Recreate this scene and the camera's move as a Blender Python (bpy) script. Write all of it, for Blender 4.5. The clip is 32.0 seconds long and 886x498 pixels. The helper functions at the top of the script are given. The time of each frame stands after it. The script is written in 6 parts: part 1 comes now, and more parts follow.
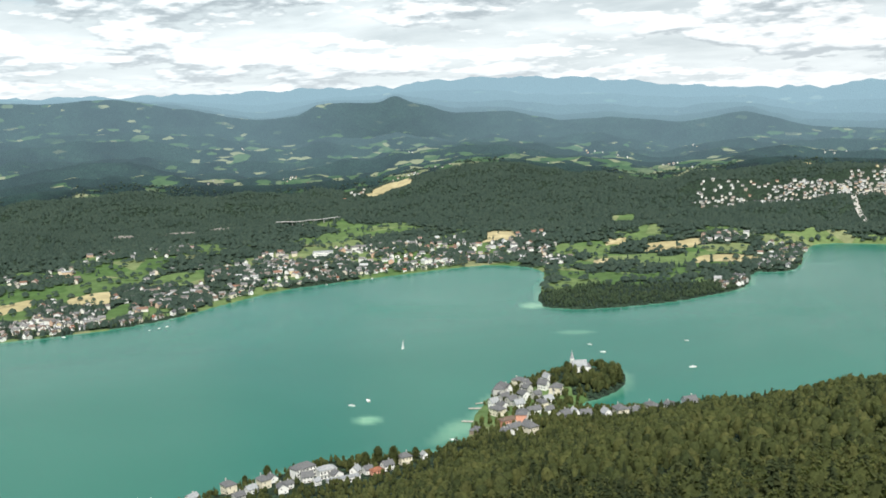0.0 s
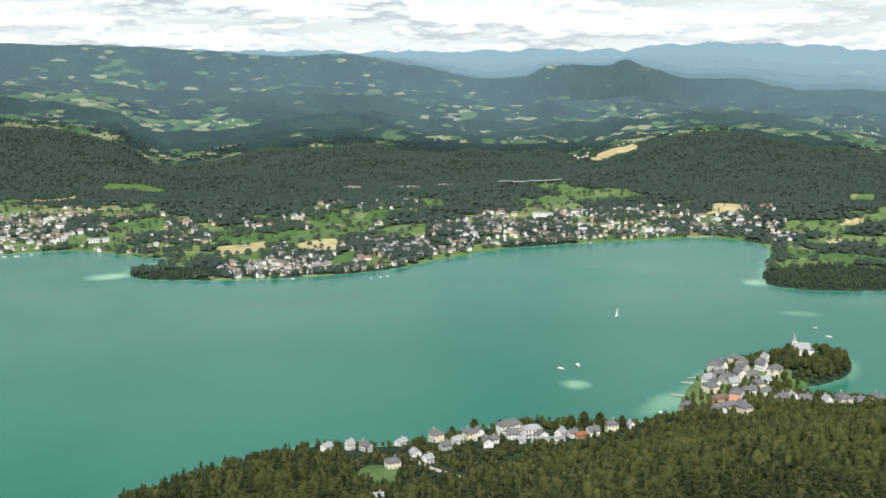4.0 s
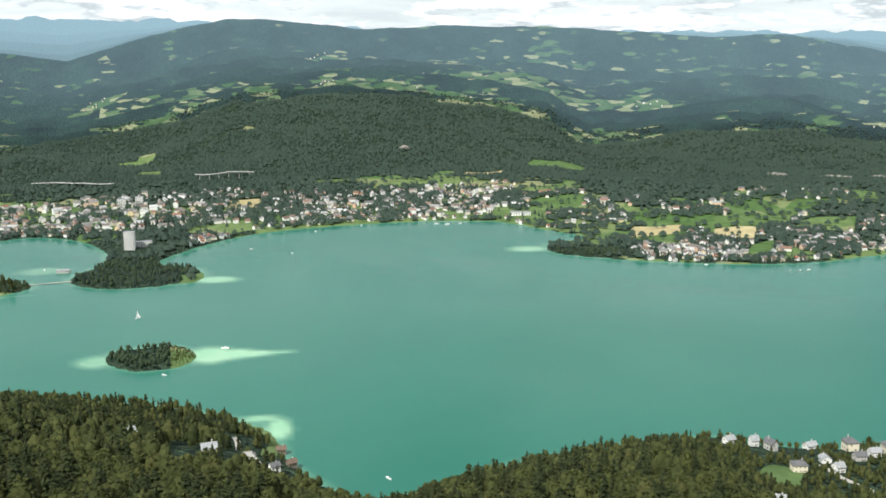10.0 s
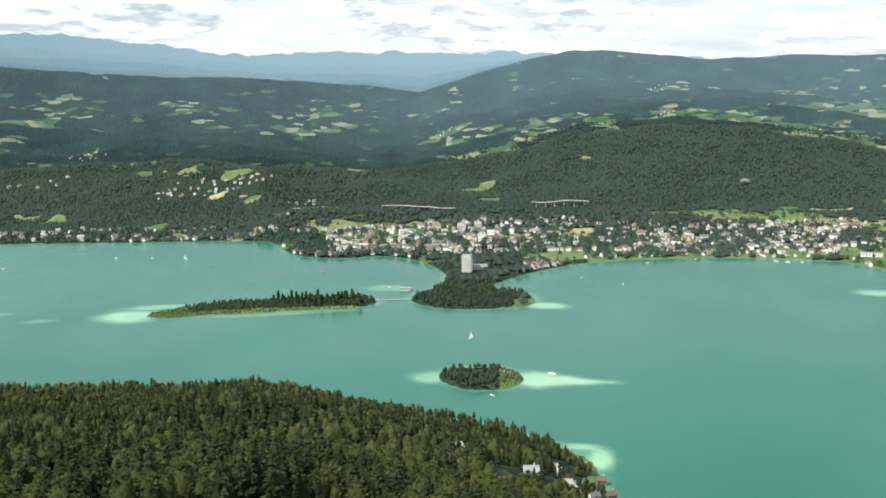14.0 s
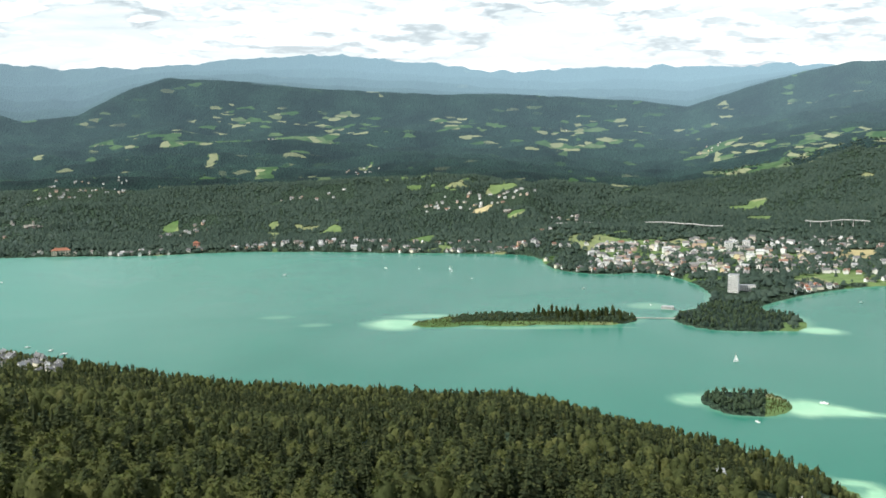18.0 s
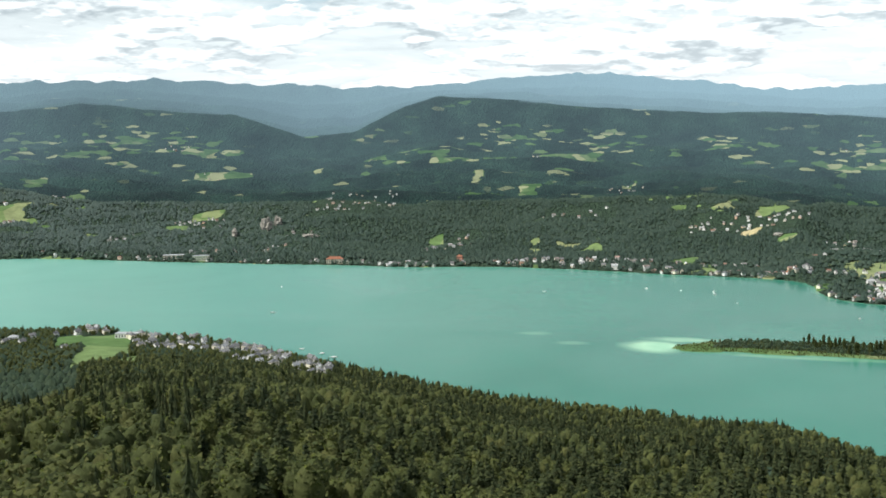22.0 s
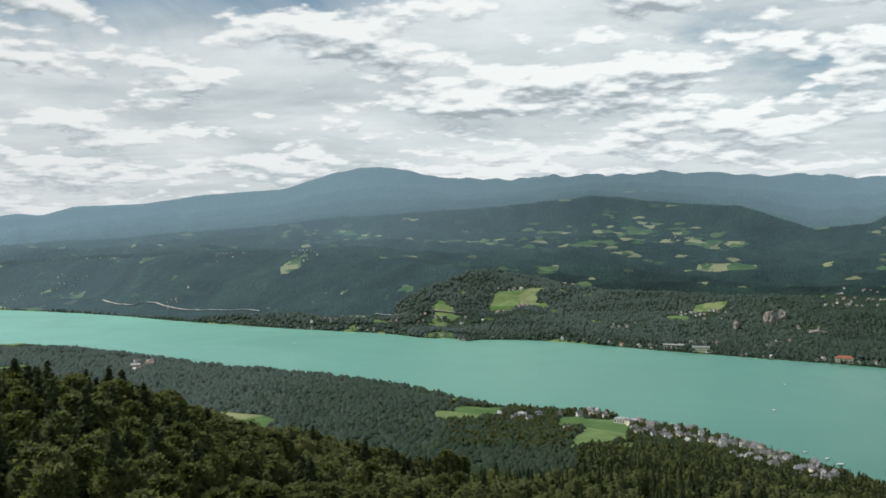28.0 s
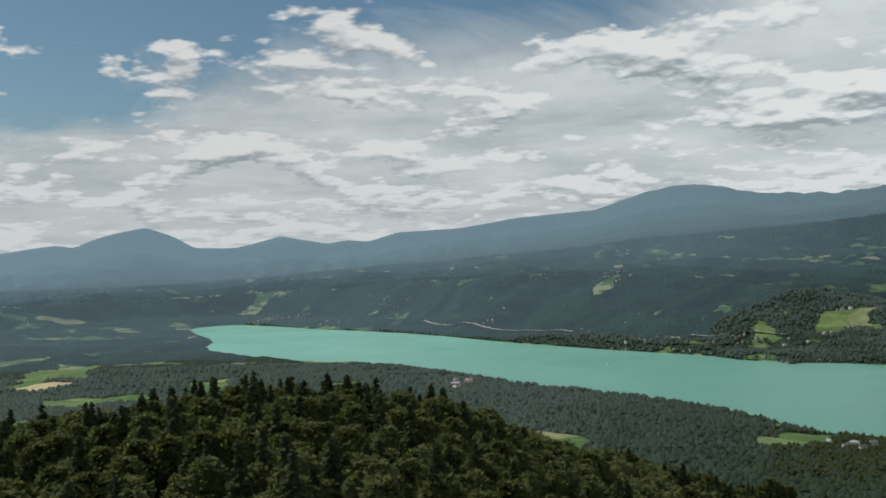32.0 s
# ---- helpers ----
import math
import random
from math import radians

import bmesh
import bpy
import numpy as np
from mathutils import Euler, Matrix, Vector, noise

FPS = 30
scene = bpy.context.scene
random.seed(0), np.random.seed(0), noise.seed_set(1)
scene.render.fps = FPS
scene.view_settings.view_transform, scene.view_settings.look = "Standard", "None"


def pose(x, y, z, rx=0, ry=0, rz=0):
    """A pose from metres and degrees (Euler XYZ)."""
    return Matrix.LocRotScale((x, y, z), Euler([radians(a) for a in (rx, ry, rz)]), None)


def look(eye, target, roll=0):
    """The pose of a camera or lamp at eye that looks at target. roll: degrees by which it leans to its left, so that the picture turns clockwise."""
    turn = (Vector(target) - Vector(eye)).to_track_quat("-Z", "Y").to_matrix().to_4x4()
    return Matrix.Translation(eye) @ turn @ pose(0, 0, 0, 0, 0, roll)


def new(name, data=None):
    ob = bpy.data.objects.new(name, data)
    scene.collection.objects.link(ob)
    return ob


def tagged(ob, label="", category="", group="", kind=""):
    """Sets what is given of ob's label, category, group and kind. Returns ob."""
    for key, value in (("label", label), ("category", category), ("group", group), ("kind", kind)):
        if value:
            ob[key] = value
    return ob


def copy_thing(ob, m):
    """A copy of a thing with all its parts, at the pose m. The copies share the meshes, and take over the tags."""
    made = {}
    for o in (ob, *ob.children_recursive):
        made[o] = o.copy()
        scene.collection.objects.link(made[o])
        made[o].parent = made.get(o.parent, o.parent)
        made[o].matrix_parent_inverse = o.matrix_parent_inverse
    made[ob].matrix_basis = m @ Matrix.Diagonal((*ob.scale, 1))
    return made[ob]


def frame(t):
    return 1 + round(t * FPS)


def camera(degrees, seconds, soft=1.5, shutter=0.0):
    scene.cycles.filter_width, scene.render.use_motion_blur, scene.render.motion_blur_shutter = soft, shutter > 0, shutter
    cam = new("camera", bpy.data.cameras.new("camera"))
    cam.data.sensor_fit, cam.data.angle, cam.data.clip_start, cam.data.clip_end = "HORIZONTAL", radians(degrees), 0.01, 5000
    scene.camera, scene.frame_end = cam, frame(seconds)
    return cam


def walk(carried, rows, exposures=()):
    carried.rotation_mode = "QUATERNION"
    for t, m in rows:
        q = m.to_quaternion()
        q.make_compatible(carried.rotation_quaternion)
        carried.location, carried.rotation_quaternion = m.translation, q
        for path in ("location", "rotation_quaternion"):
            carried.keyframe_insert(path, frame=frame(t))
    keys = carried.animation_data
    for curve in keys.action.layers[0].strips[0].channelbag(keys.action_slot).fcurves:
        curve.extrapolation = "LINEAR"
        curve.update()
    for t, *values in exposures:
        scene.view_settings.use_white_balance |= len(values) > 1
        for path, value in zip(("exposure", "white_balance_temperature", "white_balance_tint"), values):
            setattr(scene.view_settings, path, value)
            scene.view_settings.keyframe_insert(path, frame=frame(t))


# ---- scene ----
# ---- camera: a slow pan from a tower platform 270 m over the lake ----
EYE = 270.0
cam = camera(45.49, 32.0, soft=1.7)
# seconds, compass bearing, tilt, lean (degrees)
TURNS = [
    (0.0, 50.44, -7.73, -2.43), (0.5, 48.74, -7.65, -2.30), (1.0, 46.62, -7.73, -2.16), (1.5, 45.29, -7.88, -2.03),
    (2.0, 44.09, -8.21, -1.64), (2.5, 42.82, -8.65, -1.16), (3.0, 41.16, -9.00, -1.00), (3.5, 39.68, -9.26, -0.78),
    (5.5, 33.74, -10.72, -0.02), (6.0, 31.51, -11.19, -0.38), (6.5, 30.09, -10.58, -0.16), (7.0, 27.74, -10.29, -0.22),
    (7.5, 25.97, -10.24, -0.17), (8.0, 23.72, -10.32, 0.26), (8.5, 21.38, -10.32, -0.18), (9.0, 19.35, -10.24, -0.80),
    (9.5, 17.53, -10.36, -0.54), (10.0, 15.95, -10.38, -0.20), (10.5, 13.43, -10.11, -0.26), (11.0, 10.90, -9.51, -0.03),
    (11.5, 8.15, -9.04, 0.10), (12.0, 5.22, -8.72, -0.41), (12.5, 3.62, -8.85, -0.29), (13.0, 2.21, -8.85, -0.44),
    (13.5, -0.10, -8.56, -0.39), (14.0, -2.12, -8.68, -0.33), (14.5, -3.86, -8.56, -0.20), (16.5, -10.50, -8.86, -0.70),
    (17.0, -12.96, -8.55, -0.95), (17.5, -14.75, -8.15, -0.76), (18.0, -16.36, -7.71, -0.88), (18.5, -17.66, -7.43, -0.43),
    (19.0, -19.42, -7.36, -0.46), (19.5, -21.06, -7.14, -0.33), (20.0, -22.81, -6.86, -0.49), (20.5, -24.94, -6.77, -0.82),
    (21.0, -26.86, -6.97, -0.80), (21.5, -28.74, -7.07, -0.61), (22.0, -30.51, -6.58, -0.59), (22.5, -32.20, -5.56, -0.72),
    (23.0, -34.81, -4.39, -0.73), (23.5, -36.86, -3.38, -0.69), (24.0, -39.01, -2.61, -0.61), (24.5, -41.60, -2.57, -1.20),
    (25.0, -43.78, -2.73, -1.34), (25.5, -45.95, -2.61, -1.61), (27.5, -54.97, -2.25, -0.90), (28.0, -57.21, -1.43, -0.47),
    (28.5, -60.04, -0.89, -0.41), (29.0, -61.99, -0.64, -0.71), (29.5, -63.73, -0.86, -1.12), (30.0, -65.90, -1.20, -1.09),
    (30.5, -67.61, -1.01, -1.14), (31.0, -69.85, -0.55, -1.51), (31.5, -72.19, -0.14, -1.55), (32.0, -73.99, -0.00, -1.68),
]

def aim(bearing, tilt, lean):
    return pose(0, 0, EYE, 90 + tilt, 0, -bearing) @ pose(0, 0, 0, 0, 0, lean)


walk(cam, [(t, aim(a, p, r)) for t, a, p, r in TURNS],
     exposures=[(0.0, 0.72), (7.0, 0.70), (10.0, 0.80), (16.0, 0.86), (20.0, 0.94), (22.0, 0.84), (25.0, 0.48), (28.0, 0.34), (30.0, 0.17), (32.0, 0.02)])

# ---- sky and sun ----
SUN_BEARING, SUN_HEIGHT = 226.0, 48.0


def nodes_of(tree):
    return tree.nodes, tree.links


def math_node(n, l, op, a, b=None, clamp=False):
    m = n.new("ShaderNodeMath")
    m.operation, m.use_clamp = op, clamp
    for i, v in enumerate((a, b)):
        if v is None:
            continue
        if isinstance(v, (int, float)):
            m.inputs[i].default_value = v
        else:
            l.new(v, m.inputs[i])
    return m.outputs[0]


def ramp(n, l, fac, stops):
    r = n.new("ShaderNodeValToRGB")
    e = r.color_ramp.elements
    while len(e) < len(stops):
        e.new(0.5)
    for el, (p, c) in zip(e, stops):
        el.position = p
        el.color = (*c, 1) if len(c) == 3 else c
    l.new(fac, r.inputs[0])
    return r.outputs[0]


def mix(n, l, fac, a, b, mode="MIX"):
    m = n.new("ShaderNodeMix")
    m.data_type, m.blend_type = "RGBA", mode
    for i, v in ((0, fac), (6, a), (7, b)):
        if isinstance(v, (int, float)):
            m.inputs[i].default_value = v
        elif isinstance(v, tuple):
            m.inputs[i].default_value = (*v, 1)
        else:
            l.new(v, m.inputs[i])
    return m.outputs[2]


def noise_node(n, l, vec, scale, detail=4.0, rough=0.55, distort=0.0):
    t = n.new("ShaderNodeTexNoise")
    t.inputs["Scale"].default_value, t.inputs["Detail"].default_value = scale, detail
    t.inputs["Roughness"].default_value, t.inputs["Distortion"].default_value = rough, distort
    if vec is not None:
        l.new(vec, t.inputs["Vector"])
    return t.outputs[0]


def make_world():
    w = bpy.data.worlds.new("sky")
    scene.world = w
    w.use_nodes = True
    n, l = nodes_of(w.node_tree)
    n.clear()
    sky = n.new("ShaderNodeTexSky")
    sky.sky_type, sky.sun_disc = "NISHITA", False
    sky.sun_elevation, sky.sun_rotation = radians(SUN_HEIGHT), radians(SUN_BEARING)
    sky.altitude, sky.air_density, sky.dust_density = 900, 1.0, 1.5
    co = n.new("ShaderNodeTexCoord").outputs["Generated"]
    sep = n.new("ShaderNodeSeparateXYZ")
    l.new(co, sep.inputs[0])
    up = math_node(n, l, "MAXIMUM", sep.outputs[2], 0.0)
    den = math_node(n, l, "ADD", up, 0.10)
    px, py = (math_node(n, l, "DIVIDE", sep.outputs[i], den) for i in (0, 1))
    flat = n.new("ShaderNodeCombineXYZ")
    l.new(px, flat.inputs[0]), l.new(py, flat.inputs[1])
    p = flat.outputs[0]
    # a torn veil higher up, seen in perspective, with more blue in the west
    gap = math_node(n, l, "MULTIPLY", math_node(n, l, "MAXIMUM", math_node(n, l, "SUBTRACT", -0.72, sep.outputs[0]), 0.0), math_node(n, l, "MULTIPLY", up, 3.5))
    deck = noise_node(n, l, p, 0.42, 9.0, 0.62, 0.5)
    thin = ramp(n, l, math_node(n, l, "SUBTRACT", math_node(n, l, "ADD", deck, 0.28), math_node(n, l, "ADD", math_node(n, l, "MULTIPLY", up, 0.95), gap)), [(0.46, (0, 0, 0)), (0.60, (0.94, 0.94, 0.94))])
    veil = ramp(n, l, noise_node(n, l, p, 0.9, 7.0, 0.6, 0.3), [(0.35, (0.56, 0.61, 0.63)), (0.65, (0.90, 0.93, 0.93))])
    # heaped clouds: one field read three times, a little higher each time, tells lit tops from grey bases
    def heap(lift):
        d = math_node(n, l, "ADD", math_node(n, l, "MULTIPLY", up, 0.9), 0.16 + 0.9 * lift)
        q = n.new("ShaderNodeCombineXYZ")
        for i in (0, 1):
            l.new(math_node(n, l, "DIVIDE", sep.outputs[i], d), q.inputs[i])
        q = q.outputs[0]
        big = noise_node(n, l, q, 1.5, 3.0, 0.5, 0.4)
        v = n.new("ShaderNodeTexVoronoi")
        v.feature, v.inputs["Scale"].default_value, v.inputs["Detail"].default_value, v.inputs["Roughness"].default_value = "SMOOTH_F1", 4.4, 3.0, 0.6
        l.new(q, v.inputs["Vector"])
        puff = math_node(n, l, "SUBTRACT", 0.8, v.outputs["Distance"])
        fine_ = noise_node(n, l, q, 9.5, 7.0, 0.62, 0.3)
        s_ = math_node(n, l, "ADD", math_node(n, l, "MULTIPLY", big, 0.62), math_node(n, l, "MULTIPLY", fine_, 0.20))
        return math_node(n, l, "ADD", s_, math_node(n, l, "MULTIPLY", puff, 0.20))
    h0, h1, h2 = heap(0.0), heap(0.006), heap(0.018)
    body = ramp(n, l, math_node(n, l, "SUBTRACT", h0, math_node(n, l, "MULTIPLY", gap, 0.45)), [(0.34, (0, 0, 0)), (0.385, (1, 1, 1))])
    relief = math_node(n, l, "ADD", math_node(n, l, "MULTIPLY", math_node(n, l, "SUBTRACT", h0, h1), 3.2), math_node(n, l, "ADD", math_node(n, l, "MULTIPLY", math_node(n, l, "SUBTRACT", h0, h2), 3.0), 0.57))
    cloud = ramp(n, l, relief, [(0.20, (0.41, 0.46, 0.49)), (0.40, (0.57, 0.62, 0.645)), (0.56, (0.76, 0.79, 0.80)), (0.85, (1.0, 1.0, 0.985))])
    blue = mix(n, l, 1.0, sky.outputs[0], (0.066, 0.080, 0.080), "MULTIPLY")
    both = mix(n, l, body, mix(n, l, thin, blue, veil), cloud)
    # thicker, whiter cloud towards the north
    both = mix(n, l, 1.0, both, ramp(n, l, sep.outputs[1], [(0.10, (0.86, 0.88, 0.89)), (0.75, (0.99, 1.03, 1.04))]), "MULTIPLY")
    # the pale band of distant air at the horizon
    band = ramp(n, l, up, [(0.0, (1, 1, 1)), (0.10, (0, 0, 0))])
    both = mix(n, l, math_node(n, l, "MULTIPLY", band, 0.5), both, (0.72, 0.77, 0.80))
    bg = n.new("ShaderNodeBackground")
    bg.inputs[1].default_value = 0.74
    l.new(both, bg.inputs[0])
    l.new(bg.outputs[0], n.new("ShaderNodeOutputWorld").inputs[0])


make_world()
sun = new("sun", bpy.data.lights.new("sun", "SUN"))
sun.data.energy, sun.data.angle, sun.data.color = 3.4, radians(0.6), (0.96, 0.95, 0.87)
_a, _e = radians(SUN_BEARING), radians(SUN_HEIGHT)
sun.matrix_world = look((0, 0, 900), (-300 * math.sin(_a) * math.cos(_e), -300 * math.cos(_a) * math.cos(_e), 900 - 300 * math.sin(_e)))

# ---- materials ----
def material(name, base, rough=0.8, spec=0.3):
    m = bpy.data.materials.new(name)
    m.use_nodes = True
    n, l = nodes_of(m.node_tree)
    b = n["Principled BSDF"]
    b.inputs["Roughness"].default_value = rough
    b.inputs["Specular IOR Level"].default_value = spec
    b.inputs["Base Color"].default_value = (*base, 1)
    return m, n, l, b


def position(n):
    return n.new("ShaderNodeNewGeometry").outputs["Position"]


def attribute(n, name):
    a = n.new("ShaderNodeAttribute")
    a.attribute_name = name
    return a.outputs["Fac"]


def bump(n, l, b, height, strength, distance):
    u = n.new("ShaderNodeBump")
    u.inputs["Strength"].default_value, u.inputs["Distance"].default_value = strength, distance
    l.new(height, u.inputs["Height"])
    l.new(u.outputs[0], b.inputs["Normal"])


def make_ground(name, tint, glow):
    """Woodland floor and farmland: 'clear' marks open land, 'crop' ripe grain on it."""
    m, n, l, b = material(name, (0.1, 0.1, 0.1), 0.95, 0.1)
    p = position(n)
    wood = ramp(n, l, noise_node(n, l, p, 0.02, 8, 0.7), [(0.3, (0.040, 0.070, 0.046)), (0.55, (0.056, 0.092, 0.058)), (0.75, (0.074, 0.110, 0.062))])
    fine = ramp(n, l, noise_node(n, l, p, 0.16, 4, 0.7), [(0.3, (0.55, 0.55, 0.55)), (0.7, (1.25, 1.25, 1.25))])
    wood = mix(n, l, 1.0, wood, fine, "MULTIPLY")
    # crowns seen from far off, with the shade between them painted darker
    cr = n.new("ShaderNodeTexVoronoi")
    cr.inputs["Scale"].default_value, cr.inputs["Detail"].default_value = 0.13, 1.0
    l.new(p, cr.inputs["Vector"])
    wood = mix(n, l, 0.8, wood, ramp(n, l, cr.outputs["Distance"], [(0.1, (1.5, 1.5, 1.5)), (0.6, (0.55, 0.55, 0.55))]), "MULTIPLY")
    v = n.new("ShaderNodeTexVoronoi")
    v.inputs["Scale"].default_value, v.inputs["Randomness"].default_value = 0.011, 0.95
    l.new(p, v.inputs["Vector"])
    pick = n.new("ShaderNodeSeparateColor")
    l.new(v.outputs["Color"], pick.inputs[0])
    green = ramp(n, l, pick.outputs[0], [(0.0, (0.068, 0.125, 0.040)), (0.35, (0.095, 0.150, 0.055)), (0.7, (0.130, 0.182, 0.070)), (0.93, (0.20, 0.215, 0.11))])
    straw = ramp(n, l, pick.outputs[1], [(0.0, (0.34, 0.29, 0.15)), (1.0, (0.44, 0.37, 0.22))])
    field = mix(n, l, ramp(n, l, attribute(n, "crop"), [(0.45, (0, 0, 0)), (0.55, (1, 1, 1))]), green, straw)
    field = mix(n, l, 0.5, field, ramp(n, l, noise_node(n, l, p, 0.05, 5, 0.6), [(0.3, (0.5, 0.5, 0.5)), (0.7, (1.4, 1.4, 1.4))]), "MULTIPLY")
    lim = math_node(n, l, "ADD", attribute(n, "clear"), math_node(n, l, "MULTIPLY", math_node(n, l, "SUBTRACT", noise_node(n, l, p, 0.05, 4, 0.6), 0.5), 0.5))
    clear = ramp(n, l, lim, [(0.44, (0, 0, 0)), (0.56, (1, 1, 1))])
    col = mix(n, l, clear, wood, field)
    if glow:
        # distant haze also tints the base colour: woods bluer here, fields further down
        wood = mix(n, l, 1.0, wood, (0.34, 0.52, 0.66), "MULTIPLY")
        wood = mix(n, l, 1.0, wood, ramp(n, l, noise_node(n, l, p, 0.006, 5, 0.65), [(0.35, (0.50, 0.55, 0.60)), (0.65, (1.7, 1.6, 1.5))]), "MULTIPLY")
        # a patchwork: 'clear' says how many of the plots are farmed
        warp = n.new("ShaderNodeTexNoise")
        warp.inputs["Scale"].default_value, warp.inputs["Detail"].default_value = 0.02, 3.0
        l.new(p, warp.inputs["Vector"])
        bent = n.new("ShaderNodeVectorMath")
        bent.operation = "MULTIPLY_ADD"
        l.new(warp.outputs["Color"], bent.inputs[0])
        bent.inputs[1].default_value = (45, 45, 45)
        tall_ = n.new("ShaderNodeVectorMath")
        tall_.operation, tall_.inputs[1].default_value = "MULTIPLY", (1, 1, 3.6)
        l.new(p, tall_.inputs[0])
        l.new(tall_.outputs[0], bent.inputs[2])
        v.inputs["Scale"].default_value = 0.024
        l.new(bent.outputs[0], v.inputs["Vector"])
        clear = ramp(n, l, math_node(n, l, "ADD", math_node(n, l, "SUBTRACT", attribute(n, "clear"), pick.outputs[2]), 0.5), [(0.48, (0, 0, 0)), (0.53, (1, 1, 1))])
        ripe = ramp(n, l, pick.outputs[1], [(0.74, (0, 0, 0)), (0.76, (1, 1, 1))])
        field = mix(n, l, ripe, field, straw)
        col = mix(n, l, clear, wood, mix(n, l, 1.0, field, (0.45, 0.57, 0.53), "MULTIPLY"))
        # kilometres of haze before the distant backdrop, painted as faded colour and blue emission
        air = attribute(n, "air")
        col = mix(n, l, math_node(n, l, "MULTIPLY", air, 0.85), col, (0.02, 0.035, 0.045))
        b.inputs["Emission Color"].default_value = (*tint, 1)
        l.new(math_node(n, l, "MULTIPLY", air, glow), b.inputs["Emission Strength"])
    l.new(col, b.inputs["Base Color"])
    rough_ = math_node(n, l, "SUBTRACT", math_node(n, l, "MULTIPLY", noise_node(n, l, p, 0.03, 5, 0.7), 1.5), cr.outputs["Distance"])
    bump(n, l, b, math_node(n, l, "MULTIPLY", rough_, math_node(n, l, "SUBTRACT", 1.0, math_node(n, l, "MULTIPLY", clear, 0.92))), 1.0, 7.0)
    return m


def make_foliage(name, dark, light, dry, rough_=0.7):
    m, n, l, b = material(name, dark, 0.75, 0.15)
    g = n.new("ShaderNodeNewGeometry")
    isl = ramp(n, l, g.outputs["Random Per Island"], [(0.0, dark), (0.6, light), (1.0, dry)])
    t = attribute(n, "tint")
    col = mix(n, l, ramp(n, l, t, [(0.0, (0.15, 0.15, 0.15)), (1.0, (0.9, 0.9, 0.9))]), mix(n, l, 0.5, dark, isl), mix(n, l, 0.5, light, isl))
    col = mix(n, l, rough_, col, ramp(n, l, noise_node(n, l, g.outputs["Position"], 0.55, 4, 0.7), [(0.3, (0.45, 0.45, 0.45)), (0.7, (1.45, 1.45, 1.45))]), "MULTIPLY")
    l.new(col, b.inputs["Base Color"])
    bump(n, l, b, noise_node(n, l, g.outputs["Position"], 1.1, 4, 0.7), 0.9, 0.7)
    # sunlight also comes through the leaves
    tr = n.new("ShaderNodeBsdfTranslucent")
    l.new(mix(n, l, 1.0, col, (1.1, 1.2, 0.75), "MULTIPLY"), tr.inputs[0])
    sh = n.new("ShaderNodeMixShader")
    sh.inputs[0].default_value = 0.48
    l.new(b.outputs[0], sh.inputs[1]), l.new(tr.outputs[0], sh.inputs[2])
    l.new(sh.outputs[0], n["Material Output"].inputs[0])
    return m


def make_water():
    m, n, l, b = material("lake_water", (0.03, 0.17, 0.14), 0.32, 0.17)
    p = position(n)
    deep = ramp(n, l, noise_node(n, l, p, 0.0016, 5, 0.6, 0.6), [(0.3, (0.016, 0.120, 0.087)), (0.7, (0.024, 0.152, 0.109))])
    # grazing sky reflection painted into the water colour, paler towards the west
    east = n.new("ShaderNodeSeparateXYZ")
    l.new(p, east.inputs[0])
    sky_sheen = n.new("ShaderNodeMapRange")
    sky_sheen.inputs["From Min"].default_value, sky_sheen.inputs["From Max"].default_value = -500.0, -3200.0
    l.new(east.outputs[0], sky_sheen.inputs["Value"])
    deep = mix(n, l, sky_sheen.outputs[0], deep, (0.235, 0.500, 0.415))
    sand = ramp(n, l, noise_node(n, l, p, 0.03, 5, 0.6), [(0.3, (0.20, 0.42, 0.27)), (0.7, (0.30, 0.50, 0.33))])
    sh = ramp(n, l, attribute(n, "shallow"), [(0.0, (0, 0, 0)), (0.5, (0.35, 0.35, 0.35)), (1.0, (1, 1, 1))])
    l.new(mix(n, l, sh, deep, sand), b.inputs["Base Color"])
    mp = n.new("ShaderNodeMapping")
    l.new(p, mp.inputs[0])
    mp.inputs["Scale"].default_value = (1.0, 1.6, 1.0)
    bump(n, l, b, noise_node(n, l, mp.outputs[0], 0.5, 5, 0.6), 0.12, 0.4)
    l.new(ramp(n, l, noise_node(n, l, p, 0.0035, 6, 0.65, 0.8), [(0.35, (0.19, 0.19, 0.19)), (0.65, (0.27, 0.27, 0.27))]), b.inputs["Roughness"])
    b.inputs["IOR"].default_value = 1.33
    return m


# emission colour standing in for haze; only the distant sheet glows
HAZE_GLOW = (0.235, 0.36, 0.43)
GROUND = make_ground("woodland_and_farmland", HAZE_GLOW, 0.0)
FAR = make_ground("distant_hills", HAZE_GLOW, 0.76)
WATER = make_water()
CONIFER = make_foliage("spruce_needles", (0.028, 0.043, 0.022), (0.080, 0.099, 0.042), (0.118, 0.124, 0.050))
LEAFY = make_foliage("beech_leaves", (0.048, 0.066, 0.026), (0.128, 0.144, 0.050), (0.182, 0.176, 0.062))
# four foliage colours with haze painted in: bluer and paler for far woods
HAZY_NEEDLES = make_foliage("hazy_needles", (0.046, 0.076, 0.064), (0.067, 0.104, 0.084), (0.080, 0.110, 0.084), 0.3)
HAZY_LEAVES = make_foliage("hazy_leaves", (0.049, 0.080, 0.066), (0.080, 0.119, 0.092), (0.092, 0.124, 0.090), 0.3)
HAZIER_LEAVES = make_foliage("hazier_leaves", (0.084, 0.122, 0.114), (0.110, 0.150, 0.134), (0.120, 0.150, 0.130), 0.3)
